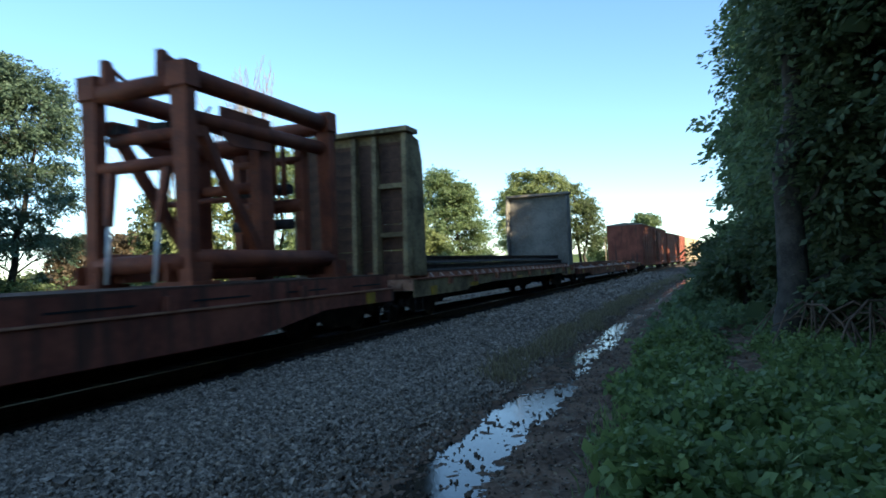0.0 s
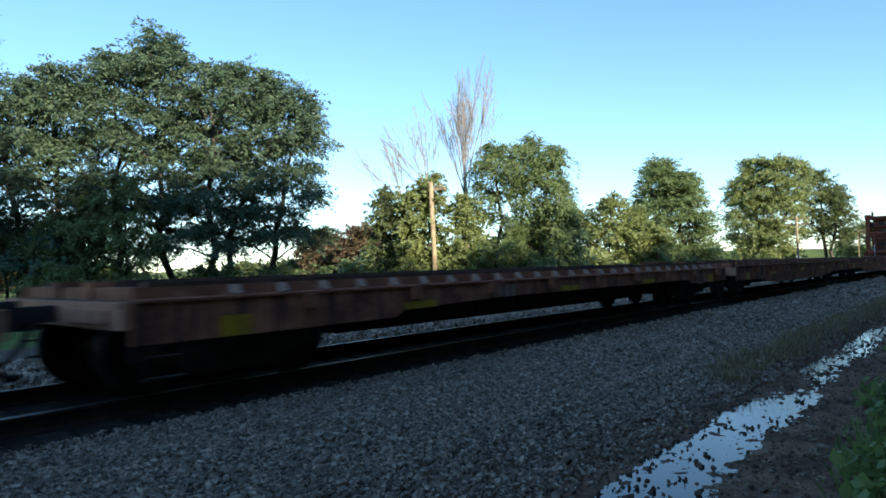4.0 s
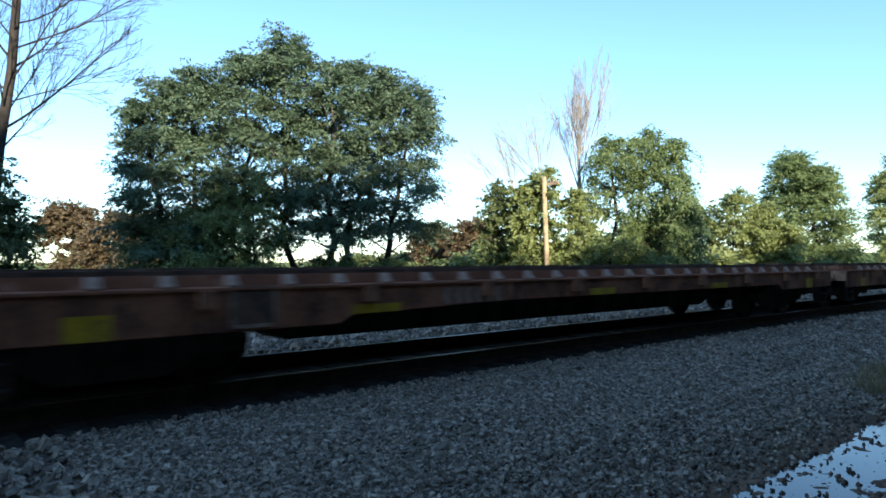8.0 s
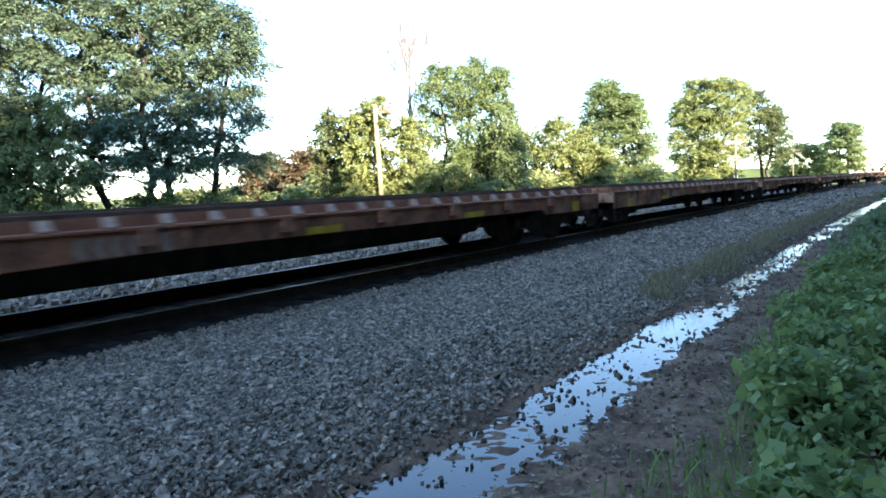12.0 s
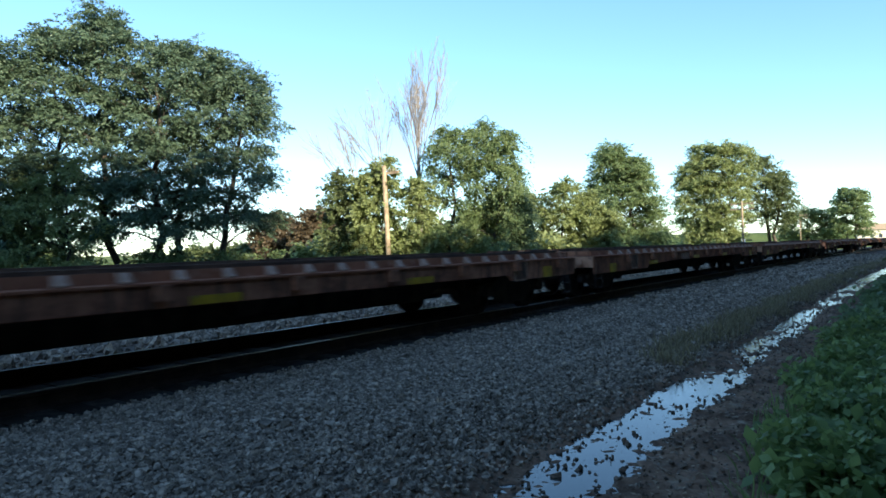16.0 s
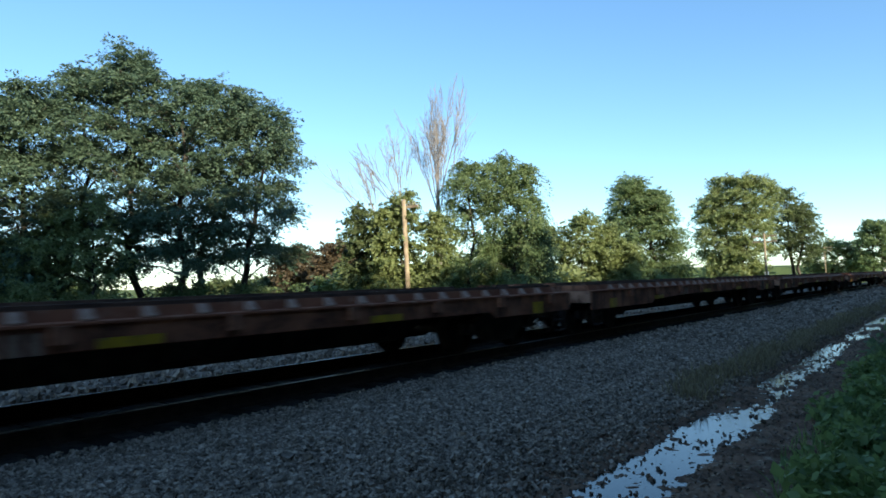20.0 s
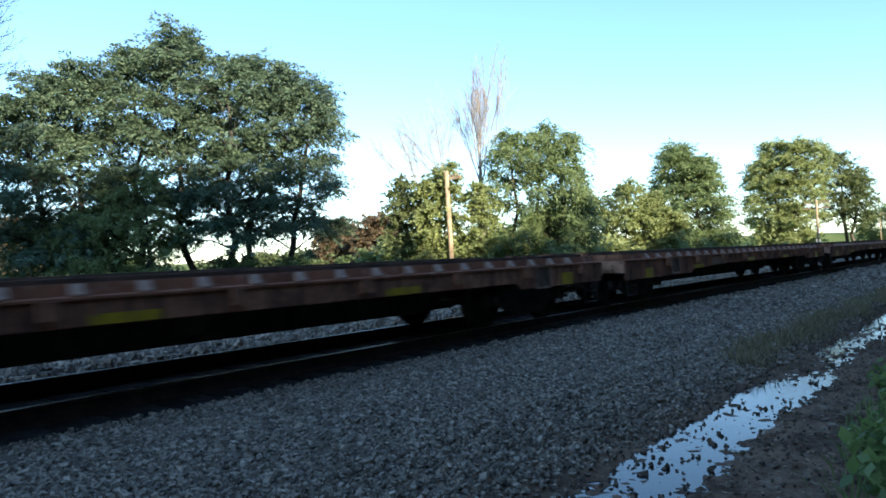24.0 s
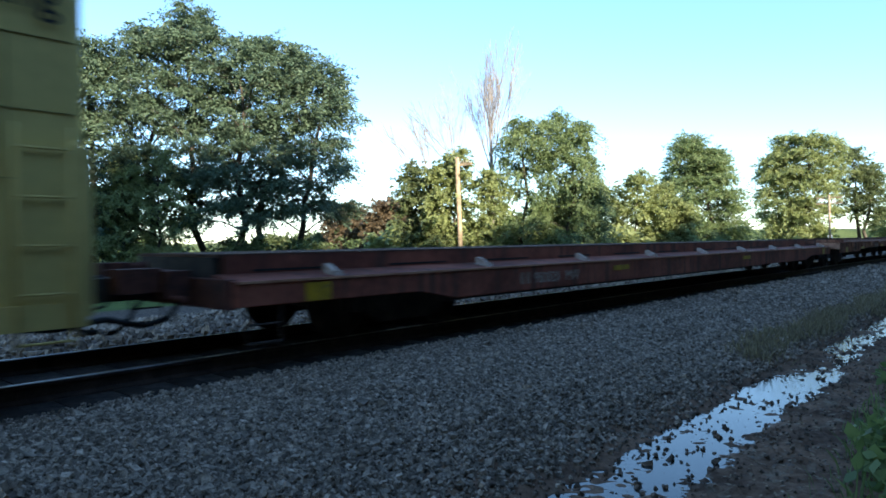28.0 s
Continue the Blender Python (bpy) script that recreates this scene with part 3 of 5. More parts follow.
    for y in (0.14, length - 0.30):
        part("end_timber", P["timber"], None, car, "rust-stained end timber", m=pose(0, y, 0))
    for k in range(7):
        part("cross_bearer", P["cross"], None, car, m=pose(0, 1.2 + (length - 2.4) * k / 6, 0))
    running_gear(car, length, 1.35, 1.85, z=0.80)
    part("brake_wheel", C_BRAKE, None, car, m=pose(1.0, length - 0.35, 0.44))
    return car


def long_flat(length, paint, name_at=None, deep=False):
    """A long low flatcar: deep side sills, a sloping shelf and a raised centre deck, which on a deep one reaches out to the sills."""
    car = new("long_flatcar")
    e = length
    inner, belly = (1.33, 0.30) if deep else (0.96, 0.41)
    for s in (-1, 1):
        sill = part("side_sill", made(side_plate, [(0.0, 0.78), (0.0, 0.54), (1.7, 0.54), (2.6, 0.54), (3.3 + 1.2 * deep, belly), (e - 3.3 - 1.2 * deep, belly), (e - 2.6, 0.54), (e - 1.7, 0.54), (e, 0.54), (e, 0.78)], s * 1.40 - 0.03, s * 1.40 + 0.03, bevelled=0.01), paint, car)
        part("shelf", made(prism, [(s * 1.44, 0.775), (s * 1.44, 0.80), (s * (inner + 0.02), 0.80 + 0.06 * (not deep)), (s * (inner + 0.02), 0.77 + 0.06 * (not deep))], 0, e), paint, car)
        wall = part("raised_side", made(box, s * inner - 0.03, s * inner + 0.03, 0.12, e - 0.12, 0.86 - 0.06 * deep, 1.06, bevelled=0.01), paint, car)
        # Thin paler strip that paints the bright highlight along the sill's top edge.
        part("edge_highlight", made(box, s * 1.442 - 0.006, s * 1.442 + 0.006, 0.02, e - 0.02, 0.775, 0.80), M_PINK, sill, "pale strip put in as the sill edge's highlight")
        for k in range(12):
            y = 1.0 + (e - 2.0) * k / 11
            part("side_slot", made(box, s * (inner + 0.032) - 0.004, s * (inner + 0.032) + 0.004, y - 0.55, y + 0.55, 0.875, 0.90), M_BLACK, wall)
        for k in range(9):
            y = 1.3 + 2.76 * k
            if y < e - 0.6 and deep:
                part("tie_down_block", made(box, s * 1.41 - 0.05, s * 1.41 + 0.05, y - 0.07, y + 0.07, 0.80, 0.97, bevelled=0.012), M_PINK if k % 4 == 1 else paint, car, "worn tie-down block")
            elif y < e - 0.6:
                part("tie_down_bracket", made(lambda bm: [prism(bm, [(s * 1.16, 0.84), (s * 1.41, 0.80), (s * 1.39, 0.85), (s * 1.22, 0.94), (s * 1.16, 0.94)], y - 0.03, y + 0.03), box(bm, s * 1.33 - 0.06, s * 1.33 + 0.06, y - 0.07, y + 0.07, 0.80, 0.86)]), M_FADED, car, "bleached tie-down bracket")
        for y in (1.0, e * 0.33, e * 0.62, e - 1.0):
            part("reflector_tape", C_TAPE if y in (1.0, e - 1.0) else C_TAPE_LONG, None, sill, "grimy yellow reflective tape", m=pose(s * 1.435, y, 0.65))
        y = name_at or 9.6
        for k in range(2 if name_at else 7):
            if k != 3:
                part("lettering_bar", C_BAR, None, sill, "pale lettering painted as bars", m=pose(s * 1.433, y + 0.06 + k * 0.16, 0.60))
        if name_at and s > 0:
            for word, dy in (("980020", 0.38), ("MW", 1.28)):
                curve = bpy.data.curves.new("lettering", "FONT")
                curve.body, curve.size, curve.extrude = word, 0.24, 0.002
                curve.materials.append(M_LETTER)
                text = new("lettering", curve)
                text.parent = sill
                text.matrix_basis = Matrix.Translation((1.434, y + dy, 0.51)) @ Euler((radians(90), 0, radians(90))).to_matrix().to_4x4()
                text["label"] = "worn pale painted lettering"
        for y in (0.35, e - 0.35):
            part("sill_step", C_STEP, None, car, m=pose(s * 1.38, y, 0.54))
    part("raised_deck", made(box, -inner - 0.03, inner + 0.03, 0.08, e - 0.08, 1.04, 1.07, bevelled=0.008), M_DECK, car)
    part("centre_sill", made(side_plate, [(0.2, 0.8), (0.2, 0.6), (3.6, 0.58), (4.4, 0.24), (e - 3.4, 0.24), (e - 2.6, 0.58), (e - 0.2, 0.6), (e - 0.2, 0.8)], -0.35, 0.35), M_DARK, car)
    # End plates and end sills are coloured dark to carry the shade there.
    for y in (0.10, e - 0.10):
        part("end_plate", made(box, -0.9, 0.9, y - 0.03, y + 0.03, 0.80, 1.035), M_DARK, car, "end plate coloured dark for shade")
    part("floor_plate", made(box, -1.38, 1.38, 0.02, e - 0.02, 0.66, 0.69), M_DARK, car)
    for y in (0, e):
        part("end_sill", made(box, -1.36, 1.36, y - 0.06, y + 0.06, 0.52, 0.82, bevelled=0.015), M_DRAFT, car, "end sill coloured dark for shade")
    running_gear(car, e, 2.7, 1.35, z=0.72, draft=2.0)
    for y, turn in ((0, 180), (e, 0)):
        part("draft_gear", made(lambda bm: [box(bm, -0.62, 0.62, 0.05, 0.32, 0.62, 0.90), box(bm, -0.5, -0.2, 0.3, 0.75, 0.68, 0.93), box(bm, 0.25, 0.55, 0.3, 0.62, 0.70, 0.98), box(bm, 0.62, 1.25, 0.05, 0.2, 0.66, 0.78), tube(bm, (0.3, 0.1, 0.95), (0.55, 0.8, 0.82), 0.05), tube(bm, (-0.9, 0.25, 0.62), (0.95, 0.25, 0.58), 0.035)], bevelled=0.015), M_DRAFT, car, "rusty draft gear", m=pose(0, y, 0, 0, 0, turn))
        part("uncoupling_lever", made(arc, [(1.3, 0.06, 0.6), (1.3, 0.2, 0.42), (1.25, 0.55, 0.36), (0.9, 0.75, 0.46), (0.3, 0.8, 0.62)], 0.018), M_DARK, car, m=pose(0, y, 0, 0, 0, turn))
    for y in (-0.9, e + 0.02):
        part("draft_box", made(box, -0.28, 0.28, y, y + 0.88, 0.60, 0.84, bevelled=0.02), M_DARK, car)
    part("hand_rail", made(arc, [(1.0, e, 0.8), (1.0, e + 0.55, 0.78), (0.4, e + 0.6, 0.78)], 0.02), M_PINK, car)
    part("brake_wheel", C_BRAKE, None, car, m=pose(0.9, e + 0.2, 0.62))
    return car


def bulkhead_at(car, y, face, paint, top=4.1):
    """An end wall: planks or plate in a frame, tapering posts on the outer face, deep side plates and a cap."""
    if face < 0:
        wall = part("bulkhead", made(lambda bm: [box(bm, x - 0.1, x + 0.1, y - 0.05, y + 0.05, 1.0, top) for x in (-1.3, 1.3)] + [box(bm, -1.4, 1.4, y - 0.05, y + 0.05, top - 0.2, top)], bevelled=0.01), paint, car)
        plank = mesh_of(made(box, -1.24, 1.24, -0.04, 0.04, -0.1385, 0.1385, bevelled=0.005), "plank", M_DECK)
        for k in range(11):
            part("plank", plank, None, wall, m=pose(0, y, 1.14 + k * 0.282 + 0.003 * (k % 3 - 1)))
        posts, beams = (-1.36, -0.62, 0.12, 0.62, 1.34), (1.9, 2.95)
    else:
        wall = part("bulkhead", made(box, -1.42, 1.42, y - 0.05, y + 0.05, 1.0, top, bevelled=0.01), paint, car)
        posts, beams = (-1.34, -0.78, -0.26, 0.26, 0.78, 1.34), (1.5, 2.1, 2.7, 3.3)
    for x in posts:
        part("bulkhead_post", made(side_plate, [(y + face * 0.05, 1.0), (y + face * 0.34, 1.0), (y + face * 0.2, top - 0.05), (y + face * 0.05, top - 0.05)], x - 0.055, x + 0.055, bevelled=0.01), paint, wall)
    for z in beams:
        part("cross_beam", made(box, 0.62 if face < 0 else -1.40, 1.40, min(y + face * 0.05, y + face * 0.16), max(y + face * 0.05, y + face * 0.16), z - 0.05, z + 0.05), paint, wall)
    part("cap", made(box, -1.45, 1.45, min(y + face * 0.28, y - face * 0.3), max(y + face * 0.28, y - face * 0.3), top - 0.02, top + 0.08, bevelled=0.03), paint, wall)
    for s in (-1, 1):
        part("side_plate", made(side_plate, [(y, 1.0), (y, top - 0.03), (y - face * 0.45, top - 0.12), (y - face * 0.6, top - 0.6), (y - face * 0.62, 1.0)], s * 1.38 - 0.025, s * 1.38 + 0.025, bevelled=0.008), paint, wall)


def bulkhead_flat(length):
    car = flatcar(length, M_BULK, 77)
    car.name = "bulkhead_flatcar"
    bulkhead_at(car, 0.2, -1, M_BULK)
    bulkhead_at(car, length - 0.35, 1, M_GREY, 4.2)
    return car


def rail_bundle(length):
    """Long rails lying side by side on a car."""
    load = new("rail_load")
    for row, z in enumerate((0.0, 0.2)):
        for k in range(9 - row):
            x = -1.0 + k * 0.25 + row * 0.12
            part("long_rail", made(prism, [(x - 0.07, z), (x + 0.07, z), (x + 0.012, z + 0.05), (x + 0.012, z + 0.12), (x + 0.036, z + 0.135), (x + 0.036, z + 0.17), (x - 0.036, z + 0.17), (x - 0.036, z + 0.135), (x - 0.012, z + 0.12), (x - 0.012, z + 0.05)], 0, length), M_RAIL, load)
    return load


def portal():
    """The rail-handling frame: two portals of tapering box posts, pipe beams in pairs, braces, hydraulic rods and roller guides."""
    g = new("rail_threader_frame")

    def pipe(name, a, b, r=0.13, material=M_ORANGE, label=""):
        return part(name, made(tube, a, b, r, n=14), material, g, label)

    def bar(name, a, b, w, d, parent=None, w2=None):
        """A box-section bar from a to b, w across and d along the car, w2 across at its far end."""
        bm = bmesh.new()
        a, b = Vector(a), Vector(b)
        up = (b - a).normalized()
        side = (Vector((1, 0, 0)) - up * up.x).normalized()
        deep = up.cross(side)
        ring = [[bm.verts.new(p + side * k * i * 0.5 + deep * d * j * 0.5) for i, j in ((-1, -1), (1, -1), (1, 1), (-1, 1))] for p, k in ((a, w), (b, w2 or w))]
        for k in range(4):
            bm.faces.new((ring[0][k], ring[0][(k + 1) % 4], ring[1][(k + 1) % 4], ring[1][k]))
        bm.faces.new(ring[0][::-1])
        bm.faces.new(ring[1])
        soften(bm, 0.018)
        return part(name, bm, M_ORANGE, parent or g)

    H, L = 2.8, 3.5
    for y, a in ((0.0, 0.80), (L, 0.86)):
        for s in (-1, 1):
            post = bar("post", (s * (a + 0.02), y, 0), (s * a, y, H), 0.20, 0.19, None, 0.28)
            part("post_cap", made(box, s * a - 0.17, s * a + 0.17, y - 0.14, y + 0.14, H - 0.16, H + 0.17, bevelled=0.025), M_ORANGE, post)
            part("foot_plate", made(box, s * a - 0.3, s * a + 0.3, y - 0.28, y + 0.28, -0.02, 0.05, bevelled=0.01), M_ORANGE, post)
            for d in (-0.2, 0.2):
                part("foot_rib", made(box, s * a - 0.02 + d, s * a + 0.02 + d, y - 0.2, y + 0.2, 0.05, 0.3, bevelled=0.006), M_ORANGE, post)
        pipe("top_beam", (-a, y, H - 0.08), (a, y, H - 0.08), 0.14)
        pipe("cross_pipe", (-a, y, 0.30), (a, y, 0.30), 0.13)
    pipe("cross_pipe", (-0.8, 0, 1.66), (0.8, 0, 1.66), 0.09)
    pipe("cross_pipe", (-0.8, 0.3, 2.12), (0.8, 0.3, 2.12), 0.09)
    for s in (-1, 1):
        pipe("long_beam", (s * 0.8, 0, H + 0.0), (s * 0.86, L, H - 0.02), 0.145)
        pipe("long_beam", (s * 0.72, 0.2, H - 0.52), (s * 0.80, L, H - 0.46), 0.12)
        pipe("long_beam", (s * 0.82, 0, 0.34), (s * 0.86, L, 0.34), 0.14)
        bar("floor_beam", (s * 0.5, 0.1, 0.14), (s * 0.5, L, 0.14), 0.16, 0.16)
        part("gusset_plate", made(side_plate, [(0.75, H - 0.25), (0.75, H - 0.65), (1.0, H - 0.8), (1.95, H - 0.75), (1.95, H - 0.25)], s * 0.78 - 0.02, s * 0.78 + 0.02, bevelled=0.006), M_ORANGE, g)
        part("lifting_horn", made(side_plate, [(-0.12, H), (0.16, H), (0.02, H + 0.36), (-0.1, H + 0.38)], s * 0.5 - 0.06, s * 0.5 + 0.06, bevelled=0.012), M_ORANGE, g)
        pipe("lug_stay", (s * 0.5, -0.04, H + 0.34), (s * 0.62, 0.6, H + 0.1), 0.03)
        bar("brace", (s * 0.74, 0.35, 2.2), (s * 0.68, 1.75, 0.35), 0.13, 0.15)
        bar("cylinder_arm", (s * 0.50, 0.0, 1.62), (s * 0.44, -0.12, 0.85), 0.13, 0.11, None, 0.08)
        pipe("guide_rod", (s * 0.42, -0.2, 0.05), (s * 0.44, -0.12, 0.9), 0.028, M_WHITE, "white-painted guide rod")
        pipe("hydraulic_line", (s * 0.56, -0.1, 0.5), (s * 0.58, -0.06, 1.7), 0.012, M_RUBBER, "thin black hydraulic line")
        bar("inner_post", (s * 0.62, 1.9, 0.3), (s * 0.62, 1.9, H - 0.45), 0.2, 0.34)
        bar("inner_post", (s * 0.66, 3.0, 0.3), (s * 0.66, 3.0, H - 0.4), 0.16, 0.2)
        for y in (2.2, 2.45):
            pipe("guide_rod", (s * 0.66, y, 1.4), (s * 0.66, y, H - 0.5), 0.04)
        part("bracket", made(box, s * 0.66 - 0.1, s * 0.66 + 0.1, 0.2, 0.4, 2.2, 2.34, bevelled=0.02), M_DARK, g)
    for y, z, r in ((1.9, 2.18, 0.14), (1.9, 1.5, 0.09), (2.95, 1.28, 0.12), (2.95, 2.08, 0.07), (1.2, 1.25, 0.045)):
        pipe("inner_beam", (-0.7, y, z), (0.7, y, z), r)
    for z in (0.95, 1.55):
        pipe("roller", (-0.6, 2.75, z), (0.6, 2.75, z), 0.09, M_DARK, "dark steel roller")
    part("chain", made(arc, [(0.4, 2.9, 2.05), (0.41, 2.88, 1.7), (0.4, 2.9, 1.35)], 0.02), M_DARK, g)
    part("valve_box", made(box, -0.14, 0.2, 0.34, 0.5, 2.2, 2.32, bevelled=0.02), M_DARK, g)
    part("hose_loop", made(arc, [(0.95, L + 0.12 * math.sin(a) + 0.1, H - 0.12 + 0.2 * math.cos(a)) for a in (k * math.pi / 7 for k in range(8))], 0.03), M_RUBBER, g)
    part("hose_loop", made(arc, [(0.62, 0.25 + 0.5 * k / 6, H - 0.25 - 0.18 * math.sin(k * math.pi / 6)) for k in range(7)], 0.022), M_RUBBER, g)
    return g


def boxcar(length, paint, lettered=False, tall=3.5):
    """A boxcar: ribbed side panels, a plug door, roof, ladders and sill."""
    car = new("boxcar")
    z0, z1 = 0.62, 0.62 + tall
    body = part("body", made(box, -1.42, 1.42, 0, length, z0, z1, bevelled=0.03), paint, car)
    part("roof", made(prism, [(-1.48, z1), (1.48, z1), (1.46, z1 + 0.06), (0, z1 + 0.22), (-1.46, z1 + 0.06)], -0.04, length + 0.04), M_GREY, car)
    rib = mesh_of(made(box, -0.025, 0.025, -0.06, 0.06, z0 + 0.1, z1 - 0.06, bevelled=0.01), "side_rib", paint)
    for s in (-1, 1):
        n = 15
        for k in range(n):
            y = 0.45 + (length - 0.9) * k / (n - 1)
            if abs(y - length / 2) > 1.75 and not (lettered and y > length - 4):
                part("side_rib", rib, None, body, m=pose(s * 1.435, y, 0))
        door = part("door", made(box, s * 1.46 - 0.03, s * 1.46 + 0.03, length / 2 - 1.55, length / 2 + 1.55, z0 + 0.12, z1 - 0.12, bevelled=0.015), paint, car)
        for d in (-0.9, -0.3, 0.3, 0.9):
            part("door_rod", made(tube, (s * 1.51, length / 2 + d, z0 + 0.15), (s * 1.51, length / 2 + d, z1 - 0.15), 0.018, n=6), M_DARK, door)
        part("sill", made(box, s * 1.45 - 0.025, s * 1.45 + 0.025, 0, length, z0 - 0.1, z0 + 0.1, bevelled=0.01), paint, car)
        for y in (0.32, length - 0.32):
            for d in (-0.2, 0.2):
                part("ladder_stile", made(tube, (s * 1.50, y + d, z0 - 0.25), (s * 1.50, y + d, z0 + 1.5), 0.014, n=6), paint, car)
            for k in range(5):
                part("ladder_rung", made(tube, (s * 1.50, y - 0.2, z0 - 0.2 + k * 0.38), (s * 1.50, y + 0.2, z0 - 0.2 + k * 0.38), 0.012, n=6), paint, car)
    running_gear(car, length, 2.4, z=0.86)
    if lettered:
        for z in (1.08, 1.62, 2.2, 2.66):
            part("panel_seam", made(box, 1.42, 1.432, length - 3.2, length - 0.06, z0 + z - 0.004, z0 + z + 0.004), M_SEAM, body, "grimy panel seam")
        for d in (0.55, 1.75, 2.95):
            part("panel_seam", made(box, 1.42, 1.434, length - d - 0.005, length - d + 0.005, z0 + 0.12, z0 + 2.2), M_SEAM, body, "grimy panel seam")
        part("corner_panel", made(box, 1.42, 1.46, length - 0.5, length + 0.05, z0 - 0.02, z0 + 1.35, bevelled=0.01), paint, body)
        part("trainline_hose", made(arc, [(1.0, length - 0.6, z0 - 0.10), (1.0, length - 0.1, z0 - 0.16), (0.9, length + 0.35, z0 - 0.12), (0.7, length + 0.8, z0 - 0.24), (0.6, length + 1.1, z0 - 0.2), (0.5, length + 1.3, z0 - 0.02)], 0.03), M_RUBBER, car, "looped black air hose")
        curve = bpy.data.curves.new("lettering", "FONT")
        curve.body, curve.size, curve.extrude = "ing", 0.40, 0.004
        curve.materials.append(M_BLACK)
        word = new("lettering", curve)
        word.parent = car
        word.matrix_basis = Matrix.Translation((1.462, length - 0.62, z0 + 2.40)) @ Euler((radians(90), 0, radians(90))).to_matrix().to_4x4()
        word["label"] = "dark painted lettering"
    return car


PITCH, FLAT = 17.17, 16.2
CONSIST = []                      # each car, the place of its trailing end along the train, its length, and what it carries by how far ahead and up


def couple(car, u, length, label, category="flatcar", group="freight train", ahead=0.0, up=0.0):
    tagged(car, label, category, group)
    CONSIST.append((car, u, length, ahead, up))


for k in range(18):
    if k in (0, 1, 2, 3, 4):
        one = flatcar(FLAT, (M_BROWN, M_BROWN2, M_BROWN, M_BROWN2, M_BROWN)[k], 10 + k, belly=k == 0)
    else:
        one = copy_thing(CONSIST[1 + k % 4][0], Matrix.Identity(4))
    couple(one, -28.72 - PITCH * k, FLAT, "empty weathered brown flatcar with deep fishbelly side sills" if k == 0 else "empty weathered brown steel flatcar rolling on the rails", group="brown flatcars")
couple(long_flat(23.8, M_RED, deep=True), -11.6, 23.8, "long low red-oxide flatcar carrying a pipe frame", group="long red flatcars")
couple(portal(), -11.6, 23.8, "rusty orange pipe frame for threading rails", "rail threader", "", 18.85, 1.07)
couple(bulkhead_flat(17.4), 13.1, 17.4, "weathered bulkhead flatcar loaded with dark rails", "flatcar")
couple(rail_bundle(15.8), 13.1, 17.4, "stack of dark steel rails on the bulkhead flatcar", "rail load", "", 0.8, 1.08)
couple(long_flat(23.8, M_BROWN), 31.7, 23.8, "long brown flatcar ahead of the bulkhead car", group="long red flatcars")
couple(boxcar(18.0, M_RED, tall=3.3), 57.0, 18.0, "dark red boxcar in the train", "boxcar", "boxcars")
couple(boxcar(18.0, M_RED, tall=3.1), 76.2, 18.0, "dark red boxcar far along the train", "boxcar", "boxcars")
couple(boxcar(18.0, M_TAN, tall=3.0), 95.4, 18.0, "sunlit tan boxcar far along the train", "boxcar", "boxcars")
couple(long_flat(24.2, M_RED, name_at=4.75), -346.08, 24.2, "long low red flatcar with a raised centre deck", group="long red flatcars")
couple(boxcar(15.6, M_BOX, lettered=True, tall=3.5), -363.1, 15.6, "yellow boxcar with dark lettering at the train's tail", "boxcar", "boxcars")


def run(t):
    """How far the train has rolled after t seconds."""
    return 12.092 * t + 0.01388 * t * t


# ---- plants ----
def leaves(rs, centres, per, spread, size, droop=0.0, aspect=1.8, out=(0, 0, 1)):
    """Leaf blades in small hanging sprays round each centre; each blade is a diamond of its own."""
    n = len(centres) * max(1, per // 6)
    face = np.repeat(np.broadcast_to(np.asarray(out, float), centres.shape), max(1, per // 6) * 6, axis=0)
    c = np.repeat(centres, max(1, per // 6), axis=0) + rs.normal(0, 1, (n, 3)) * np.array((spread, spread, spread * 0.7)) * 0.8
    d = rs.normal(0, 1, (n, 3)) * np.array((1, 1, 0.45))
    d[:, 2] -= droop
    d /= np.linalg.norm(d, axis=1, keepdims=True)
    k = np.tile(np.arange(6), n)
    c, d = np.repeat(c, 6, axis=0), np.repeat(d, 6, axis=0)
    n = len(c)
    p = c + d * (k[:, None] - 2.5) * size * 0.8 + rs.normal(0, 0.25, (n, 3)) * size
    a = d * 0.5 + rs.normal(0, 0.75, (n, 3))
    a /= np.linalg.norm(a, axis=1, keepdims=True)
    b = np.cross(a, rs.normal(0, 0.45, (n, 3)) + face)
    b /= np.linalg.norm(b, axis=1, keepdims=True) + 1e-9
    s = size * rs.uniform(0.6, 1.35, (n, 1))
    v = np.stack([p - a * s * aspect * 0.5, p + b * s * 0.5, p + a * s * aspect * 0.5, p - b * s * 0.5], 1)
    return v.reshape(-1, 3), np.arange(4 * n).reshape(-1, 4)


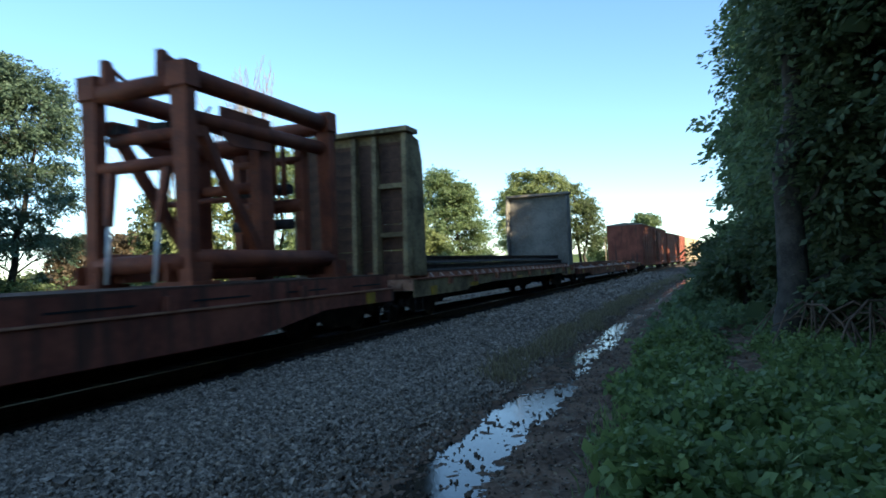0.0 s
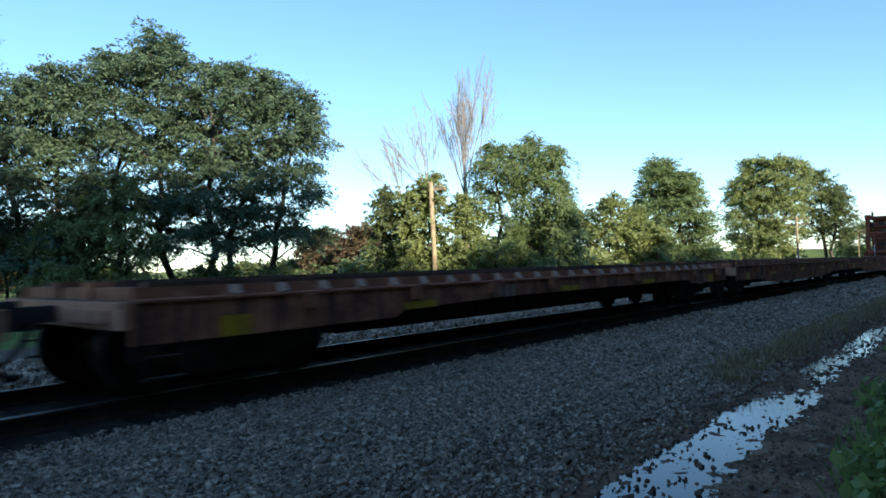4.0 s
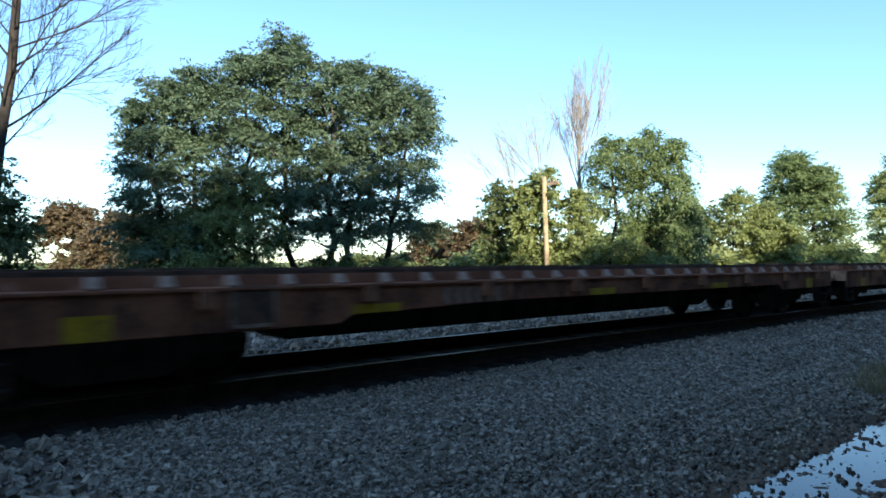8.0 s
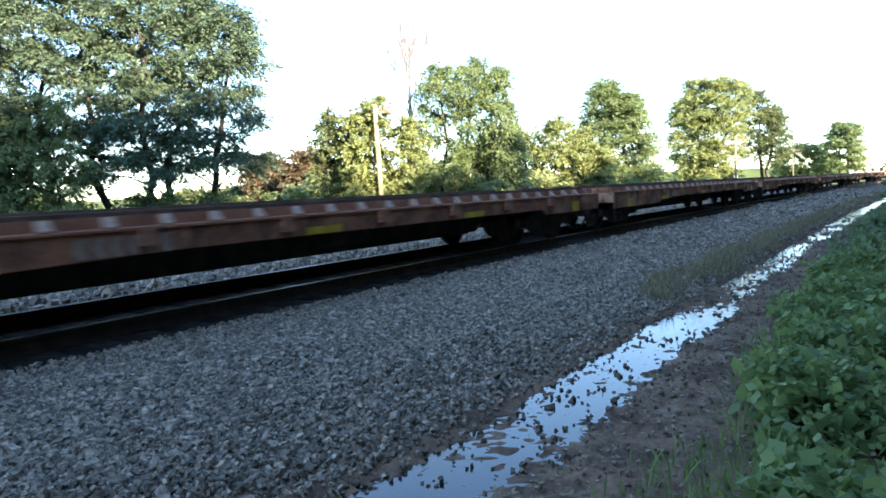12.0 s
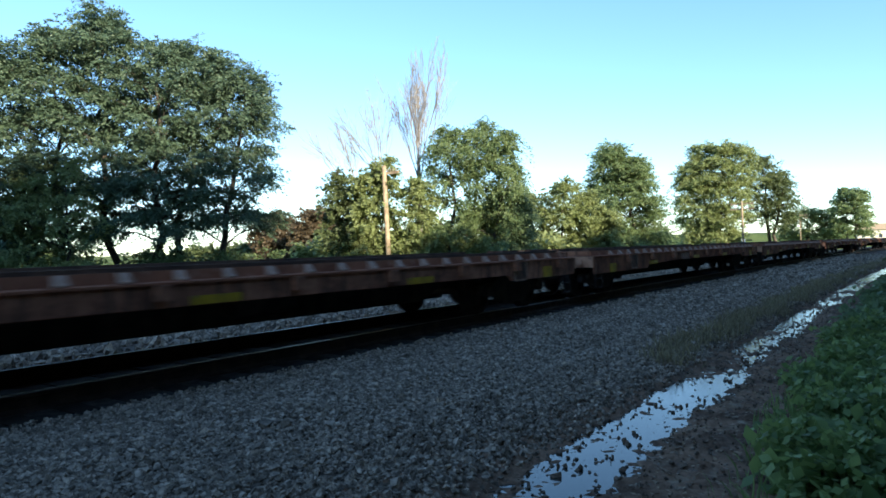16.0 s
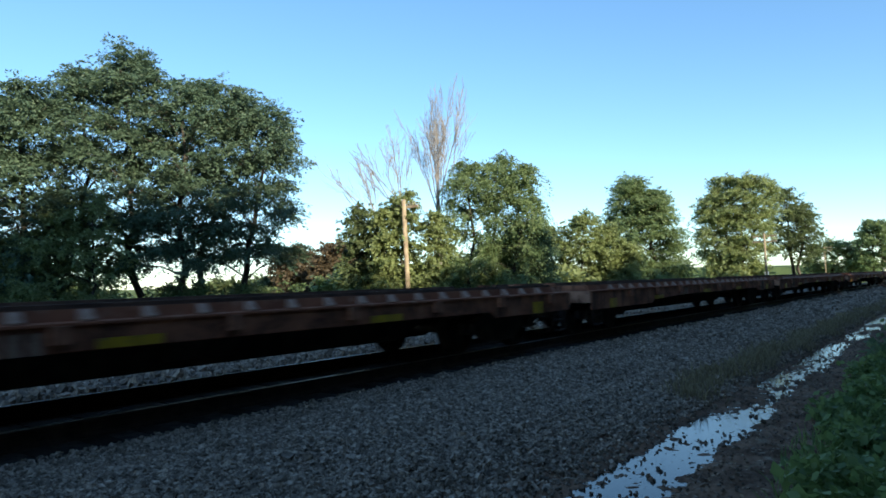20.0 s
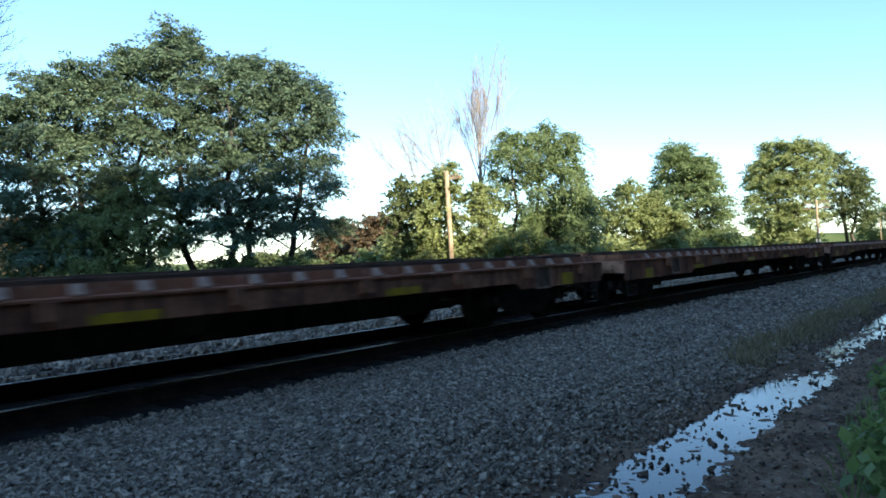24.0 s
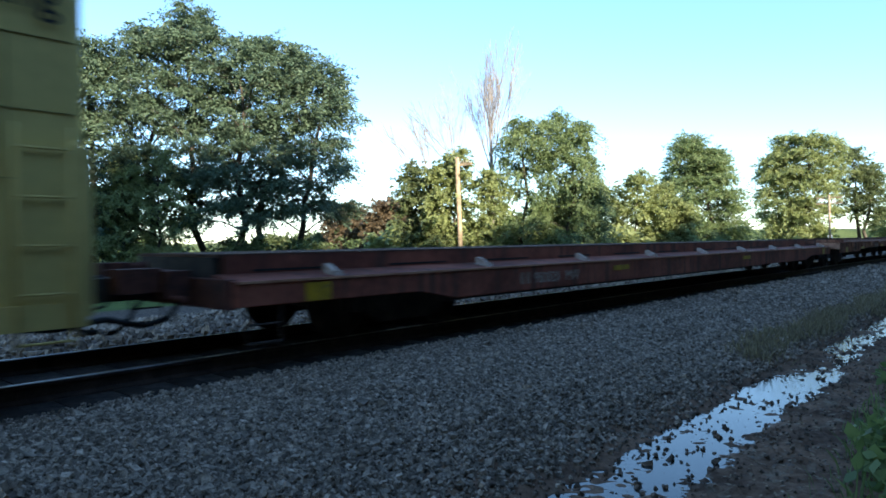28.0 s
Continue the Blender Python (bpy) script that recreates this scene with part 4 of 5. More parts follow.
def fronds(rs, centres, outward, per, length, size, droop, aspect=1.9):
    """Leaf blades strung along arching sprays that leave each centre outward and hang at the tip."""
    n = len(centres)
    o = outward + rs.normal(0, 0.45, (n, 3)) * np.array((1, 1, 0.6))
    o /= np.linalg.norm(o, axis=1, keepdims=True) + 1e-9
    side = np.cross(o, np.array((0, 0, 1.0)) + rs.normal(0, 0.25, (n, 3)))
    side /= np.linalg.norm(side, axis=1, keepdims=True) + 1e-9
    long = length * rs.uniform(0.45, 1.3, n)
    i = np.repeat(np.arange(n), per)
    s = rs.uniform(0, 1, n * per)
    w = rs.normal(0, 1, n * per) * 0.2 * (1.15 - 0.75 * s)
    o, side, long = o[i], side[i], long[i][:, None]
    p = centres[i] + o * long * s[:, None] + side * long * w[:, None]
    p[:, 2] -= droop * long[:, 0] * s * s
    p += rs.normal(0, 0.55, p.shape) * size
    a = o + side * np.sign(w)[:, None] * 0.8 + rs.normal(0, 0.4, p.shape)
    a[:, 2] -= droop * s + 0.15
    a /= np.linalg.norm(a, axis=1, keepdims=True)
    b = np.cross(a, rs.normal(0, 0.5, p.shape) + np.array((0, 0, 0.8)) + o * 0.5)
    b /= np.linalg.norm(b, axis=1, keepdims=True) + 1e-9
    k = size * rs.uniform(0.6, 1.35, (len(p), 1))
    v = np.stack([p - a * k * aspect * 0.5, p + b * k * 0.5, p + a * k * aspect * 0.5, p - b * k * 0.5], 1)
    return v.reshape(-1, 3), np.arange(4 * len(p)).reshape(-1, 4)


def limb(bm, pts, r0, r1, n=7):
    for k, (a, b) in enumerate(zip(pts, pts[1:])):
        f0, f1 = k / (len(pts) - 1), (k + 1) / (len(pts) - 1)
        tube(bm, a, b, r0 + (r1 - r0) * f0, r0 + (r1 - r0) * f1, n=n, caps=False)


def bent(rs, a, b, k=4, wob=0.12):
    a, b = Vector(a), Vector(b)
    d = (b - a).length
    return [a.lerp(b, i / k) + (Vector(rs.normal(0, wob * d / k, 3)) if 0 < i < k else Vector((0, 0, 0))) for i in range(k + 1)]


def tree(name, base, blobs, clusters, per, leaf, leafmat, seed, trunk=0.22, spread=0.35, droop=0.0, bark=None, label="", category="tree", stems=1, kind="", flat=0.6):
    """A tree: stems, limbs into every lobe of the crown, twigs, and leaves in clumps with gaps. Lobes are (x, y, z, radius) from the base."""
    rs = np.random.RandomState(seed)
    t = new(name)
    t.matrix_basis = pose(*base)
    stem_meshes = [bmesh.new() for s in range(stems)]
    top = max(b[2] for b in blobs)
    lobes = np.array(blobs, float)
    feet = []
    for s in range(stems):
        if stems > 1:
            share = lobes[np.argsort(lobes[:, 0] * 0.79 + lobes[:, 1] * 0.61)][int(len(lobes) * (s + 0.5) / stems)]
            tall = lobes[np.abs(lobes[:, 0] - share[0]) + np.abs(lobes[:, 1] - share[1]) < 2.2][:, 2].max()
        else:
            share, tall = lobes[np.argmax(lobes[:, 2])], top
        f = Vector((share[0] * 0.55 * (stems > 1), share[1] * 0.55 * (stems > 1), -0.1))
        pts = bent(rs, f, Vector((share[0] * 0.9, share[1] * 0.9, tall)), 9, 0.07)
        limb(stem_meshes[s], pts, trunk, 0.03, 8)
        feet.append(pts)
    centres, outward = [], []
    vol = lobes[:, 3] ** 2
    for b, share in zip(lobes, vol / vol.sum()):
        end = Vector(b[:3])
        reach = [(q, s) for s, stem in enumerate(feet) for q in stem[1:] if q.z < end.z - 0.2 * (end - q).to_2d().length] or [(feet[0][1], 0)]
        at, s = min(reach, key=lambda o: (end - o[0]).length + 0.5 * abs(end.z - o[0].z))
        bm = stem_meshes[s]
        limb(bm, bent(rs, at, end, 4, 0.12), trunk * 0.22, 0.012, 5)
        n = max(3, int(clusters * share))
        d = rs.normal(0, 1, (n, 3))
        d /= np.linalg.norm(d, axis=1, keepdims=True)
        r = b[3] * rs.uniform(0.3, 1.0, (n, 1)) ** 0.6 * np.where(rs.uniform(0, 1, (n, 1)) < 0.2, 1.42, 1.0)
        pts = b[:3] + d * r * np.array((1, 1, flat))
        centres.append(pts)
        away = b[:3] * np.array((0.5, 0.5, 0)) / (np.linalg.norm(b[:2]) + 0.3)
        outward.append(d * np.array((1, 1, 0.55)) + away)
        for q in pts[: min(n, 8)]:
            limb(bm, bent(rs, end, q, 3, 0.2), 0.014, 0.005, 3)
    for bm in stem_meshes:
        part("trunk" if stems == 1 else "stem", bm, bark or M_BARK, t)
    centres = np.concatenate(centres)
    above = centres[:, 2] > 0.2
    v, f = fronds(rs, centres[above], np.concatenate(outward)[above], per, spread * 1.9, leaf, 0.25 + droop * 0.6)
    part("crown", soup("crown", v, f, leafmat), None, t)
    return tagged(t, label, category, kind=kind)


def crown(rs, outline, count, size, low=0.8, deep=0.5, face=(0.79, 0.61), flat=1.0):
    """Crown lobes under an outline of (across, height), thrown to a depth of deep times its width."""
    a0, a1 = outline[0][0], outline[-1][0]
    out = []
    edge = min(2 * len(outline), count // 3)
    for k in range(count):
        a = rs.uniform(a0, a1) if k >= edge else a0 + (a1 - a0) * (k + 0.5) / edge
        top = np.interp(a, *zip(*outline))
        r = size * rs.uniform(0.7, 1.25)
        h = top - r * 0.8 if k < edge else min(top - r * 0.8, low + (top - low) * rs.uniform(0.02, 1.0) ** 0.95)
        b = rs.uniform(-1, 1) * (a1 - a0) * 0.5 * deep * max(0.3, 1 - abs(2 * (a - a0) / (a1 - a0) - 1))
        out.append((a * face[0] + b * face[1], a * face[1] - b * face[0], max(h, 0.5), r))
    return out


def grown_tree(name, base, face, stems, outline, leafmat, seed, branches=24, reach=2.4, rise=(0.15, 0.7), low=0.28, pads=5, pad=0.5, sprays=8, per=34, spray=0.8, leaf=0.07, droop=0.55, trunk=0.16, aspect=1.9, label="", category="tree", bark=None):
    """A tree grown branch by branch: stems from (across, deep, 0) to (across, deep, height), boughs round each stem that stop
    under the outline of (across, height), side twigs with flat pads of leaf sprays, and gaps between the boughs."""
    rs = np.random.RandomState(seed)
    t = new(name)
    t.matrix_basis = pose(*base)
    oa, oh = zip(*outline)

    def place(a, b, h):
        return Vector((a * face[0] + b * face[1], a * face[1] - b * face[0], h))

    centres, outward = [], []
    for foot, top in stems:
        bm = bmesh.new()
        path = bent(rs, (*foot, -0.1), top, 8, 0.09)
        limb(bm, [place(*p) for p in path], trunk, 0.02, 8)
        turn = rs.uniform(0, 6.28)
        for i in range(branches):
            s = low + (1 - low) * ((i + rs.uniform(0, 1)) / branches)
            k = min(int(s * 8), 7)
            at = path[k].lerp(path[k + 1], s * 8 - k)
            az = turn + i * 2.4 + rs.normal(0, 0.25)
            long = reach * rs.uniform(0.6, 1.15) * (1.0 - 0.55 * max(0.0, s - 0.45) / 0.55)
            up = rise[0] + (rise[1] - rise[0]) * s + rs.normal(0, 0.12)
            ragged = rs.normal(0, 0.35) * reach / 3
            for attempt in range(9):
                end = at + Vector((math.cos(az) * long, math.sin(az) * long, up * long))
                roof = np.interp(end.x + math.cos(az) * spray * 0.5, oa, oh, left=0.0, right=0.0)
                if end.z + pad * 0.5 + 0.2 * spray < roof + ragged:
                    break
                long *= 0.84
            way = (end - at)
            bough = [at + way * f + Vector((0, 0, 0.16 * long * math.sin(math.pi * f))) for f in (0, 0.33, 0.66, 1)]
            limb(bm, [place(*p) for p in bough], max(0.012, trunk * 0.26 * (1.2 - s)), 0.008, 4)
            side = Vector((-math.sin(az), math.cos(az), 0))
            for j in range(pads):
                f = 0.38 + 0.62 * (j + rs.uniform(0, 1)) / pads
                q = bough[2].lerp(bough[3], (f - 0.66) / 0.34) if f > 0.66 else bough[1].lerp(bough[2], (f - 0.33) / 0.33)
                tip = q + side * rs.normal(0, 0.30) * long * (1.25 - 0.7 * f) + Vector((0, 0, rs.normal(0.05, 0.14)))
                if tip.z > np.interp(tip.x, oa, oh, left=0.0, right=0.0):
                    continue
                limb(bm, [place(*q), place(*tip)], 0.01, 0.005, 3)
                n = max(2, int(sprays * rs.uniform(0.6, 1.3)))
                c = np.array(tip) + rs.normal(0, 1, (n, 3)) * np.array((pad, pad, pad * 0.4)) * 0.5
                o = np.array((way.x, way.y, 0.1)) / (long + 1e-6) * 0.9 + rs.normal(0, 0.45, (n, 3)) * np.array((1, 1, 0.6))
                centres += [place(*p) for p in c]
                outward += [place(*p) for p in o]
        part("trunk" if len(stems) == 1 else "stem", bm, bark or M_BARK, t)
    v, f = fronds(rs, np.array(centres), np.array(outward), per, spray, leaf, droop, aspect)
    part("crown", soup("crown", v, f, leafmat), None, t)
    return tagged(t, label, category)


def twiggy_tree(name, base, path, limbs, material, seed, r0=0.2, start=0.3, spread=0.5, rise=0.8, long=5.0, lift=0.05, bias=(0, 0), levels=3, fork=(7, 6, 4), thick=1.0, label=""):
    """A leafless tree: a trunk along path, limbs that sweep upward from it, and twigs that fork forward from both sides of each."""
    rs = np.random.RandomState(seed)
    t = new(name)
    t.matrix_basis = pose(*base)
    path = [Vector(p) for p in path]
    bole = bmesh.new()
    limb(bole, path, r0, r0 * 0.55, 9)
    part("trunk", bole, material, t)

    def grow(bm, p, d, length, r, lev):
        pts, n = [p], 5 if lev < 2 else 3
        for i in range(n):
            d = (d + Vector(rs.normal(0, 0.07, 3)) + Vector((0, 0, lift))).normalized()
            pts.append(pts[-1] + d * length / n)
        limb(bm, pts, r, max(r * 0.3, 0.005), 6 if lev == 0 else 3)
        if lev >= levels:
            return
        count = fork[lev]
        for c in range(count):
            f = 0.22 + 0.76 * (c + rs.uniform(0, 1)) / count
            k = min(int(f * n), n - 1)
            a = pts[k].lerp(pts[k + 1], f * n - k)
            along = (pts[k + 1] - pts[k]).normalized()
            side = Vector(rs.normal(0, 1, 3))
            side = (side - along * side.dot(along)).normalized()
            grow(bm, a, (along + side * rs.uniform(0.3, 0.65) * spread * 1.4).normalized(), length * rs.uniform(0.35, 0.6) * (1.15 - 0.6 * f), max(r * 0.45, 0.0075 * thick), lev + 1)

    for k in range(limbs):
        s = start + (1 - start) * (k + rs.uniform(0.2, 0.8)) / limbs
        i = min(int(s * (len(path) - 1)), len(path) - 2)
        a = path[i].lerp(path[i + 1], s * (len(path) - 1) - i)
        az = k * 2.4 + rs.normal(0, 0.3)
        d = Vector((math.cos(az) * spread + bias[0], math.sin(az) * spread + bias[1], rise * rs.uniform(0.7, 1.25))).normalized()
        bm = bmesh.new()
        grow(bm, a, d, long * rs.uniform(0.75, 1.15), r0 * rs.uniform(0.19, 0.3) * thick, 0)
        part("limb", bm, material, t)
    return tagged(t, label, "dead tree")


R = np.random.RandomState(4)
BIG = ((-6.8, 4.0), (-6.5, 5.6), (-6.1, 7.1), (-5.7, 8.6), (-4.5, 9.9), (-3.1, 10.0), (-2.1, 10.4), (-1.2, 11.4), (0.4, 11.9), (1.3, 11.1), (1.8, 10.2), (3.4, 11.0), (4.6, 10.9), (5.8, 10.2), (6.5, 9.7), (7.1, 8.4), (7.4, 6.4), (7.7, 4.8))
LOCUST_STEMS = [((0.6, 0.0), (0.4, 0.3, 11.3)), ((2.8, -0.2), (4.7, -0.3, 10.4)), ((2.0, 1.2), (2.6, 1.4, 9.9)), ((-3.2, 0.2), (-3.7, 0.0, 9.5)), ((-1.4, -0.7), (-1.3, -0.6, 10.7)), ((4.4, 0.9), (6.2, 0.8, 9.0)), ((-4.6, 0.8), (-5.3, 0.9, 8.0))]
grown_tree("locust_tree", (-27.7, 14.1, 0), (0.454, 0.891), LOCUST_STEMS, BIG, L_LOCUST, 11, branches=36, reach=3.0, rise=(-0.05, 0.95), low=0.19, pads=7, pad=0.45, sprays=6, per=36, spray=0.8, leaf=0.06, droop=0.4, trunk=0.17, aspect=2.3, label="large locust tree with feathery drooping dark green foliage")
# A paler leaf, picked also to put sunlight into the shaded saplings' colour.
grown_tree("locust_sapling", (-26.4, 12.0, 0), (0.454, 0.891), [((-0.9, 0), (-1.0, 0, 4.4)), ((0.2, 0.2), (0.4, 0.2, 5.0)), ((-2.0, 0.1), (-2.2, 0, 3.4))], ((-3.4, 2.4), (-2.3, 3.7), (-1.0, 4.6), (0.5, 5.2), (1.4, 4.0), (1.8, 2.4)), L_YELLOW, 25, branches=20, reach=1.3, low=0.12, pads=4, pad=0.45, sprays=6, per=30, spray=0.6, leaf=0.06, trunk=0.07, label="pale green locust saplings under the big locust")
tree("scrub_bush", (-29.2, 9.6, 0), crown(R, ((-1.4, 1.8), (-0.5, 3.0), (1.0, 3.4), (2.4, 2.4)), 18, 0.6, 0.5, 0.6, (0.454, 0.891)), 620, 24, 0.085, L_DARK, 24, trunk=0.07, spread=0.4, stems=4, label="dark green scrub under the locust tree", category="bush")
tree("scrub_bush", (-27.0, 16.4, 0), crown(R, ((-3.5, 1.4), (0, 1.9), (5.5, 1.7)), 16, 0.6, 0.4), 420, 24, 0.09, L_GREEN, 26, trunk=0.06, spread=0.4, stems=4, label="green scrub under the locust tree", category="bush")
TANGLE = ((-1.2, 3.0), (-0.7, 6.6), (0.0, 7.5), (0.9, 7.5), (2.0, 7.8), (2.9, 7.3), (3.5, 6.9), (3.9, 6.0), (4.1, 4.2), (4.5, 2.2))
grown_tree("tangled_tree", (-18.7, 26.2, 0), (0.814, 0.581), [((0.4, 0.0), (0.5, 0.1, 7.2)), ((1.4, -0.4), (1.9, -0.5, 7.5)), ((2.2, 0.4), (3.1, 0.4, 6.8)), ((2.9, -0.3), (3.8, -0.4, 4.0))], TANGLE, L_GREEN, 12, branches=24, reach=2.0, rise=(-0.1, 0.8), low=0.1, pads=6, pad=0.38, sprays=5, per=36, spray=0.8, leaf=0.06, aspect=2.2, droop=0.8, trunk=0.12, label="green tree with hanging sprays beside the telegraph pole")
grown_tree("ivy_tree", (-20.3, 24.0, 0), (0.721, 0.693), [((-0.3, 0.1), (-0.1, 0.1, 5.5)), ((-1.1, 0.3), (-1.0, 0.2, 5.0)), ((1.5, 0.5), (1.4, 0.5, 4.6))], ((-1.6, 4.9), (-0.6, 5.9), (0.3, 6.1), (0.8, 5.2), (1.2, 4.9), (2.1, 4.4)), L_YELLOW, 13, branches=26, reach=0.85, low=0.12, pads=4, pad=0.45, sprays=6, per=26, spray=0.42, leaf=0.075, droop=0.5, trunk=0.08, label="yellow-green ivy-hung tree round the telegraph pole")
grown_tree("scrub_tree", (-21.9, 23.8, 0), (0.721, 0.693), [((-1.0, 0), (-1.0, 0, 5.1)), ((-0.4, 0.3), (-0.3, 0.3, 4.3))], ((-2.0, 2.0), (-1.7, 4.2), (-1.0, 5.5), (-0.2, 4.8), (0.4, 3.0)), L_DARK, 27, branches=20, reach=0.85, low=0.1, pads=4, pad=0.4, sprays=6, per=26, spray=0.4, leaf=0.075, trunk=0.07, label="dull dark green scrub tree in front of the russet ones")
tree("scrub_bush", (-20.6, 24.9, 0), crown(R, ((-1.8, 1.5), (0.4, 2.3), (3.6, 2.1)), 14, 0.5, 0.4, 0.5), 380, 24, 0.08, L_YELLOW, 28, trunk=0.05, spread=0.33, stems=4, label="sunlit yellow-green scrub by the fence line", category="bush")
twiggy_tree("dead_tree", (-20.3, 26.5, 0), [(0, 0, -0.1), (0.05, 0, 2.0), (0.0, 0.05, 4.0), (0.05, 0, 5.8)], 12, M_BARE, 5, r0=0.17, start=0.80, spread=0.42, rise=0.9, long=4.9, lift=0.085, bias=(-0.05, -0.03), fork=(9, 5, 3), thick=0.72, label="bleached dead tree fanning above the scrub")
twiggy_tree("dead_tree", (-21.5, 25.3, 0), [(0, 0, -0.1), (0, 0.05, 3.0), (-0.1, 0, 5.6)], 8, M_BARE, 8, r0=0.11, start=0.8, spread=0.42, rise=0.8, long=3.7, lift=0.03, bias=(-0.22, -0.2), fork=(6, 4, 2), label="bleached dead tree leaning over the ivy")
twiggy_tree("dead_tree", (-22.5, 24.5, 0), [(0, 0, -0.1), (0, 0.05, 2.6), (-0.1, 0, 4.9)], 6, M_BARE, 19, r0=0.09, start=0.75, spread=0.4, rise=0.8, long=3.3, lift=0.03, bias=(-0.28, -0.26), fork=(6, 4, 2), label="thin bleached dead tree in the scrub")
twiggy_tree("dead_tree", (-26.7, 3.1, 0), [(0, 0, -0.1), (0, 0.1, 3.0), (0.02, 0.3, 5.4), (0.05, 0.62, 8.0), (0.08, 0.75, 10.5), (0.1, 1.0, 13.0)], 24, M_BAREDARK, 9, r0=0.21, start=0.35, spread=0.7, rise=0.42, long=5.6, lift=0.06, bias=(0.0, 0.2), fork=(9, 6, 3), thick=0.7, label="leafless tree by the tracks, shade put into its dark wood")
grown_tree("ivy_tree", (-26.9, 2.3, 0), (0.12, 0.99), [((0.6, 0.2), (0.9, 0.2, 4.4)), ((-0.8, 0.4), (-0.9, 0.4, 5.2)), ((1.3, -0.2), (1.5, -0.3, 3.2))], ((-3.0, 3.5), (-1.5, 5.6), (0.3, 5.4), (1.7, 5.1), (2.1, 4.0), (2.5, 1.8)), L_DARK, 29, branches=20, reach=1.2, low=0.08, pads=4, pad=0.5, sprays=6, per=26, spray=0.45, leaf=0.068, trunk=0.1, label="dark ivy-covered tree below the leafless one")
grown_tree("shrub_tree", (-21.4, 46.5, 0), (0.908, 0.418), [((-2.6, 0), (-2.8, 0, 5.1)), ((-0.6, 0.4), (-0.4, 0.4, 6.1)), ((1.0, -0.3), (1.4, -0.4, 5.2)), ((2.4, 0.2), (2.8, 0.2, 3.8))], ((-4.3, 4.2), (-3.8, 5.5), (-2.5, 5.4), (-1.1, 6.2), (0.2, 6.5), (1.2, 5.8), (2.2, 4.5), (3.6, 3.4)), L_YELLOW, 14, branches=30, reach=1.6, rise=(0.1, 0.9), low=0.04, pads=5, pad=0.5, sprays=6, per=24, spray=0.6, leaf=0.09, droop=0.3, trunk=0.09, label="rounded yellow-green shrub tree")
grown_tree("shrub_tree", (-25.6, 41.6, 0), (0.85, 0.52), [((-1.0, 0), (-1.1, 0, 4.4)), ((0.6, 0.3), (0.8, 0.3, 5.0)), ((1.8, 0), (2.0, 0, 3.8))], ((-2.4, 3.2), (-1.2, 4.8), (0.4, 5.4), (1.6, 4.8), (2.8, 3.4)), L_GREEN, 15, branches=20, reach=1.3, low=0.08, pads=4, pad=0.55, sprays=5, per=24, spray=0.6, leaf=0.09, droop=0.3, trunk=0.09, label="rounded green shrub tree")
grown_tree("conical_tree", (-21.8, 59.0, 0), (0.938, 0.347), [((-0.4, 0.0), (-0.9, 0.0, 10.2)), ((0.6, 0.5), (0.9, 0.4, 8.6))], ((-3.6, 4.6), (-3.4, 6.5), (-3.1, 8.6), (-1.8, 10.3), (-0.3, 10.5), (1.2, 9.5), (2.2, 8.1), (2.8, 6.2), (3.6, 4.8), (4.0, 2.0)), L_GREEN, 16, branches=64, reach=4.2, rise=(0.0, 0.75), low=0.08, pads=6, pad=0.6, sprays=5, per=26, spray=1.0, leaf=0.095, aspect=2.2, droop=0.2, trunk=0.2, label="tall tapering green tree in sunlight")
BROAD = ((-6.9, 10.4), (-5.5, 12.0), (-4.0, 14.2), (-1.6, 14.3), (0.5, 14.0), (2.5, 13.1), (4.1, 12.3), (4.7, 9.8), (5.5, 7.8), (6.0, 5.0))
grown_tree("broad_tree", (-19.6, 91.5, 0), (0.978, 0.209), [((-2.6, 0.0), (-3.6, 0.0, 13.6)), ((-1.6, 0.6), (-0.8, 0.6, 13.8)), ((-3.4, -0.3), (-5.2, -0.4, 10.8)), ((-2.0, -0.4), (1.6, -0.4, 13.0))], BROAD, L_YELLOW, 17, branches=38, reach=3.6, rise=(0.0, 1.0), low=0.06, pads=6, pad=0.8, sprays=5, per=22, spray=1.1, leaf=0.14, droop=0.3, trunk=0.2, label="broad sunlit tree with a thin yellow-green crown")
grown_tree("broad_tree", (-16.4, 96.5, 0), (0.978, 0.209), [((0.4, 0.0), (-0.4, 0.0, 12.0)), ((0.6, 0.5), (2.2, 0.5, 9.6))], ((-4.0, 11.5), (-1.0, 13.4), (1.0, 12.6), (2.4, 10.0), (3.6, 7.0), (4.0, 4.0)), L_DARK, 38, branches=26, reach=3.0, rise=(0.0, 0.8), low=0.28, pads=5, pad=0.9, sprays=5, per=22, spray=1.0, leaf=0.14, droop=0.4, trunk=0.25, label="darker broad tree with an open trunk behind the pole")
grown_tree("round_tree", (-12.4, 174, 0), (1.0, 0.07), [((-0.6, 0), (-0.8, 0, 12.2)), ((0.8, 0.5), (1.2, 0.5, 11.6))], ((-4.7, 4.0), (-4.4, 6.5), (-3.5, 10.8), (-0.2, 13.1), (3.1, 11.3), (4.3, 6.5), (4.6, 3.5)), L_GREEN, 18, branches=36, reach=4.4, rise=(0.1, 0.8), low=0.1, pads=5, pad=1.2, sprays=4, per=16, spray=1.2, leaf=0.26, droop=0.3, trunk=0.3, label="rounded sunlit tree far down the line")
tree("round_tree", (-21.5, 178, 0), crown(R, ((-4.5, 4), (-2.2, 8.4), (0, 9.3), (3.0, 8.0), (5.5, 5)), 26, 1.4, 1.0, 0.7, (1, 0)), 700, 24, 0.26, L_YELLOW, 19, trunk=0.3, spread=0.9, label="low rounded tree far down the line")
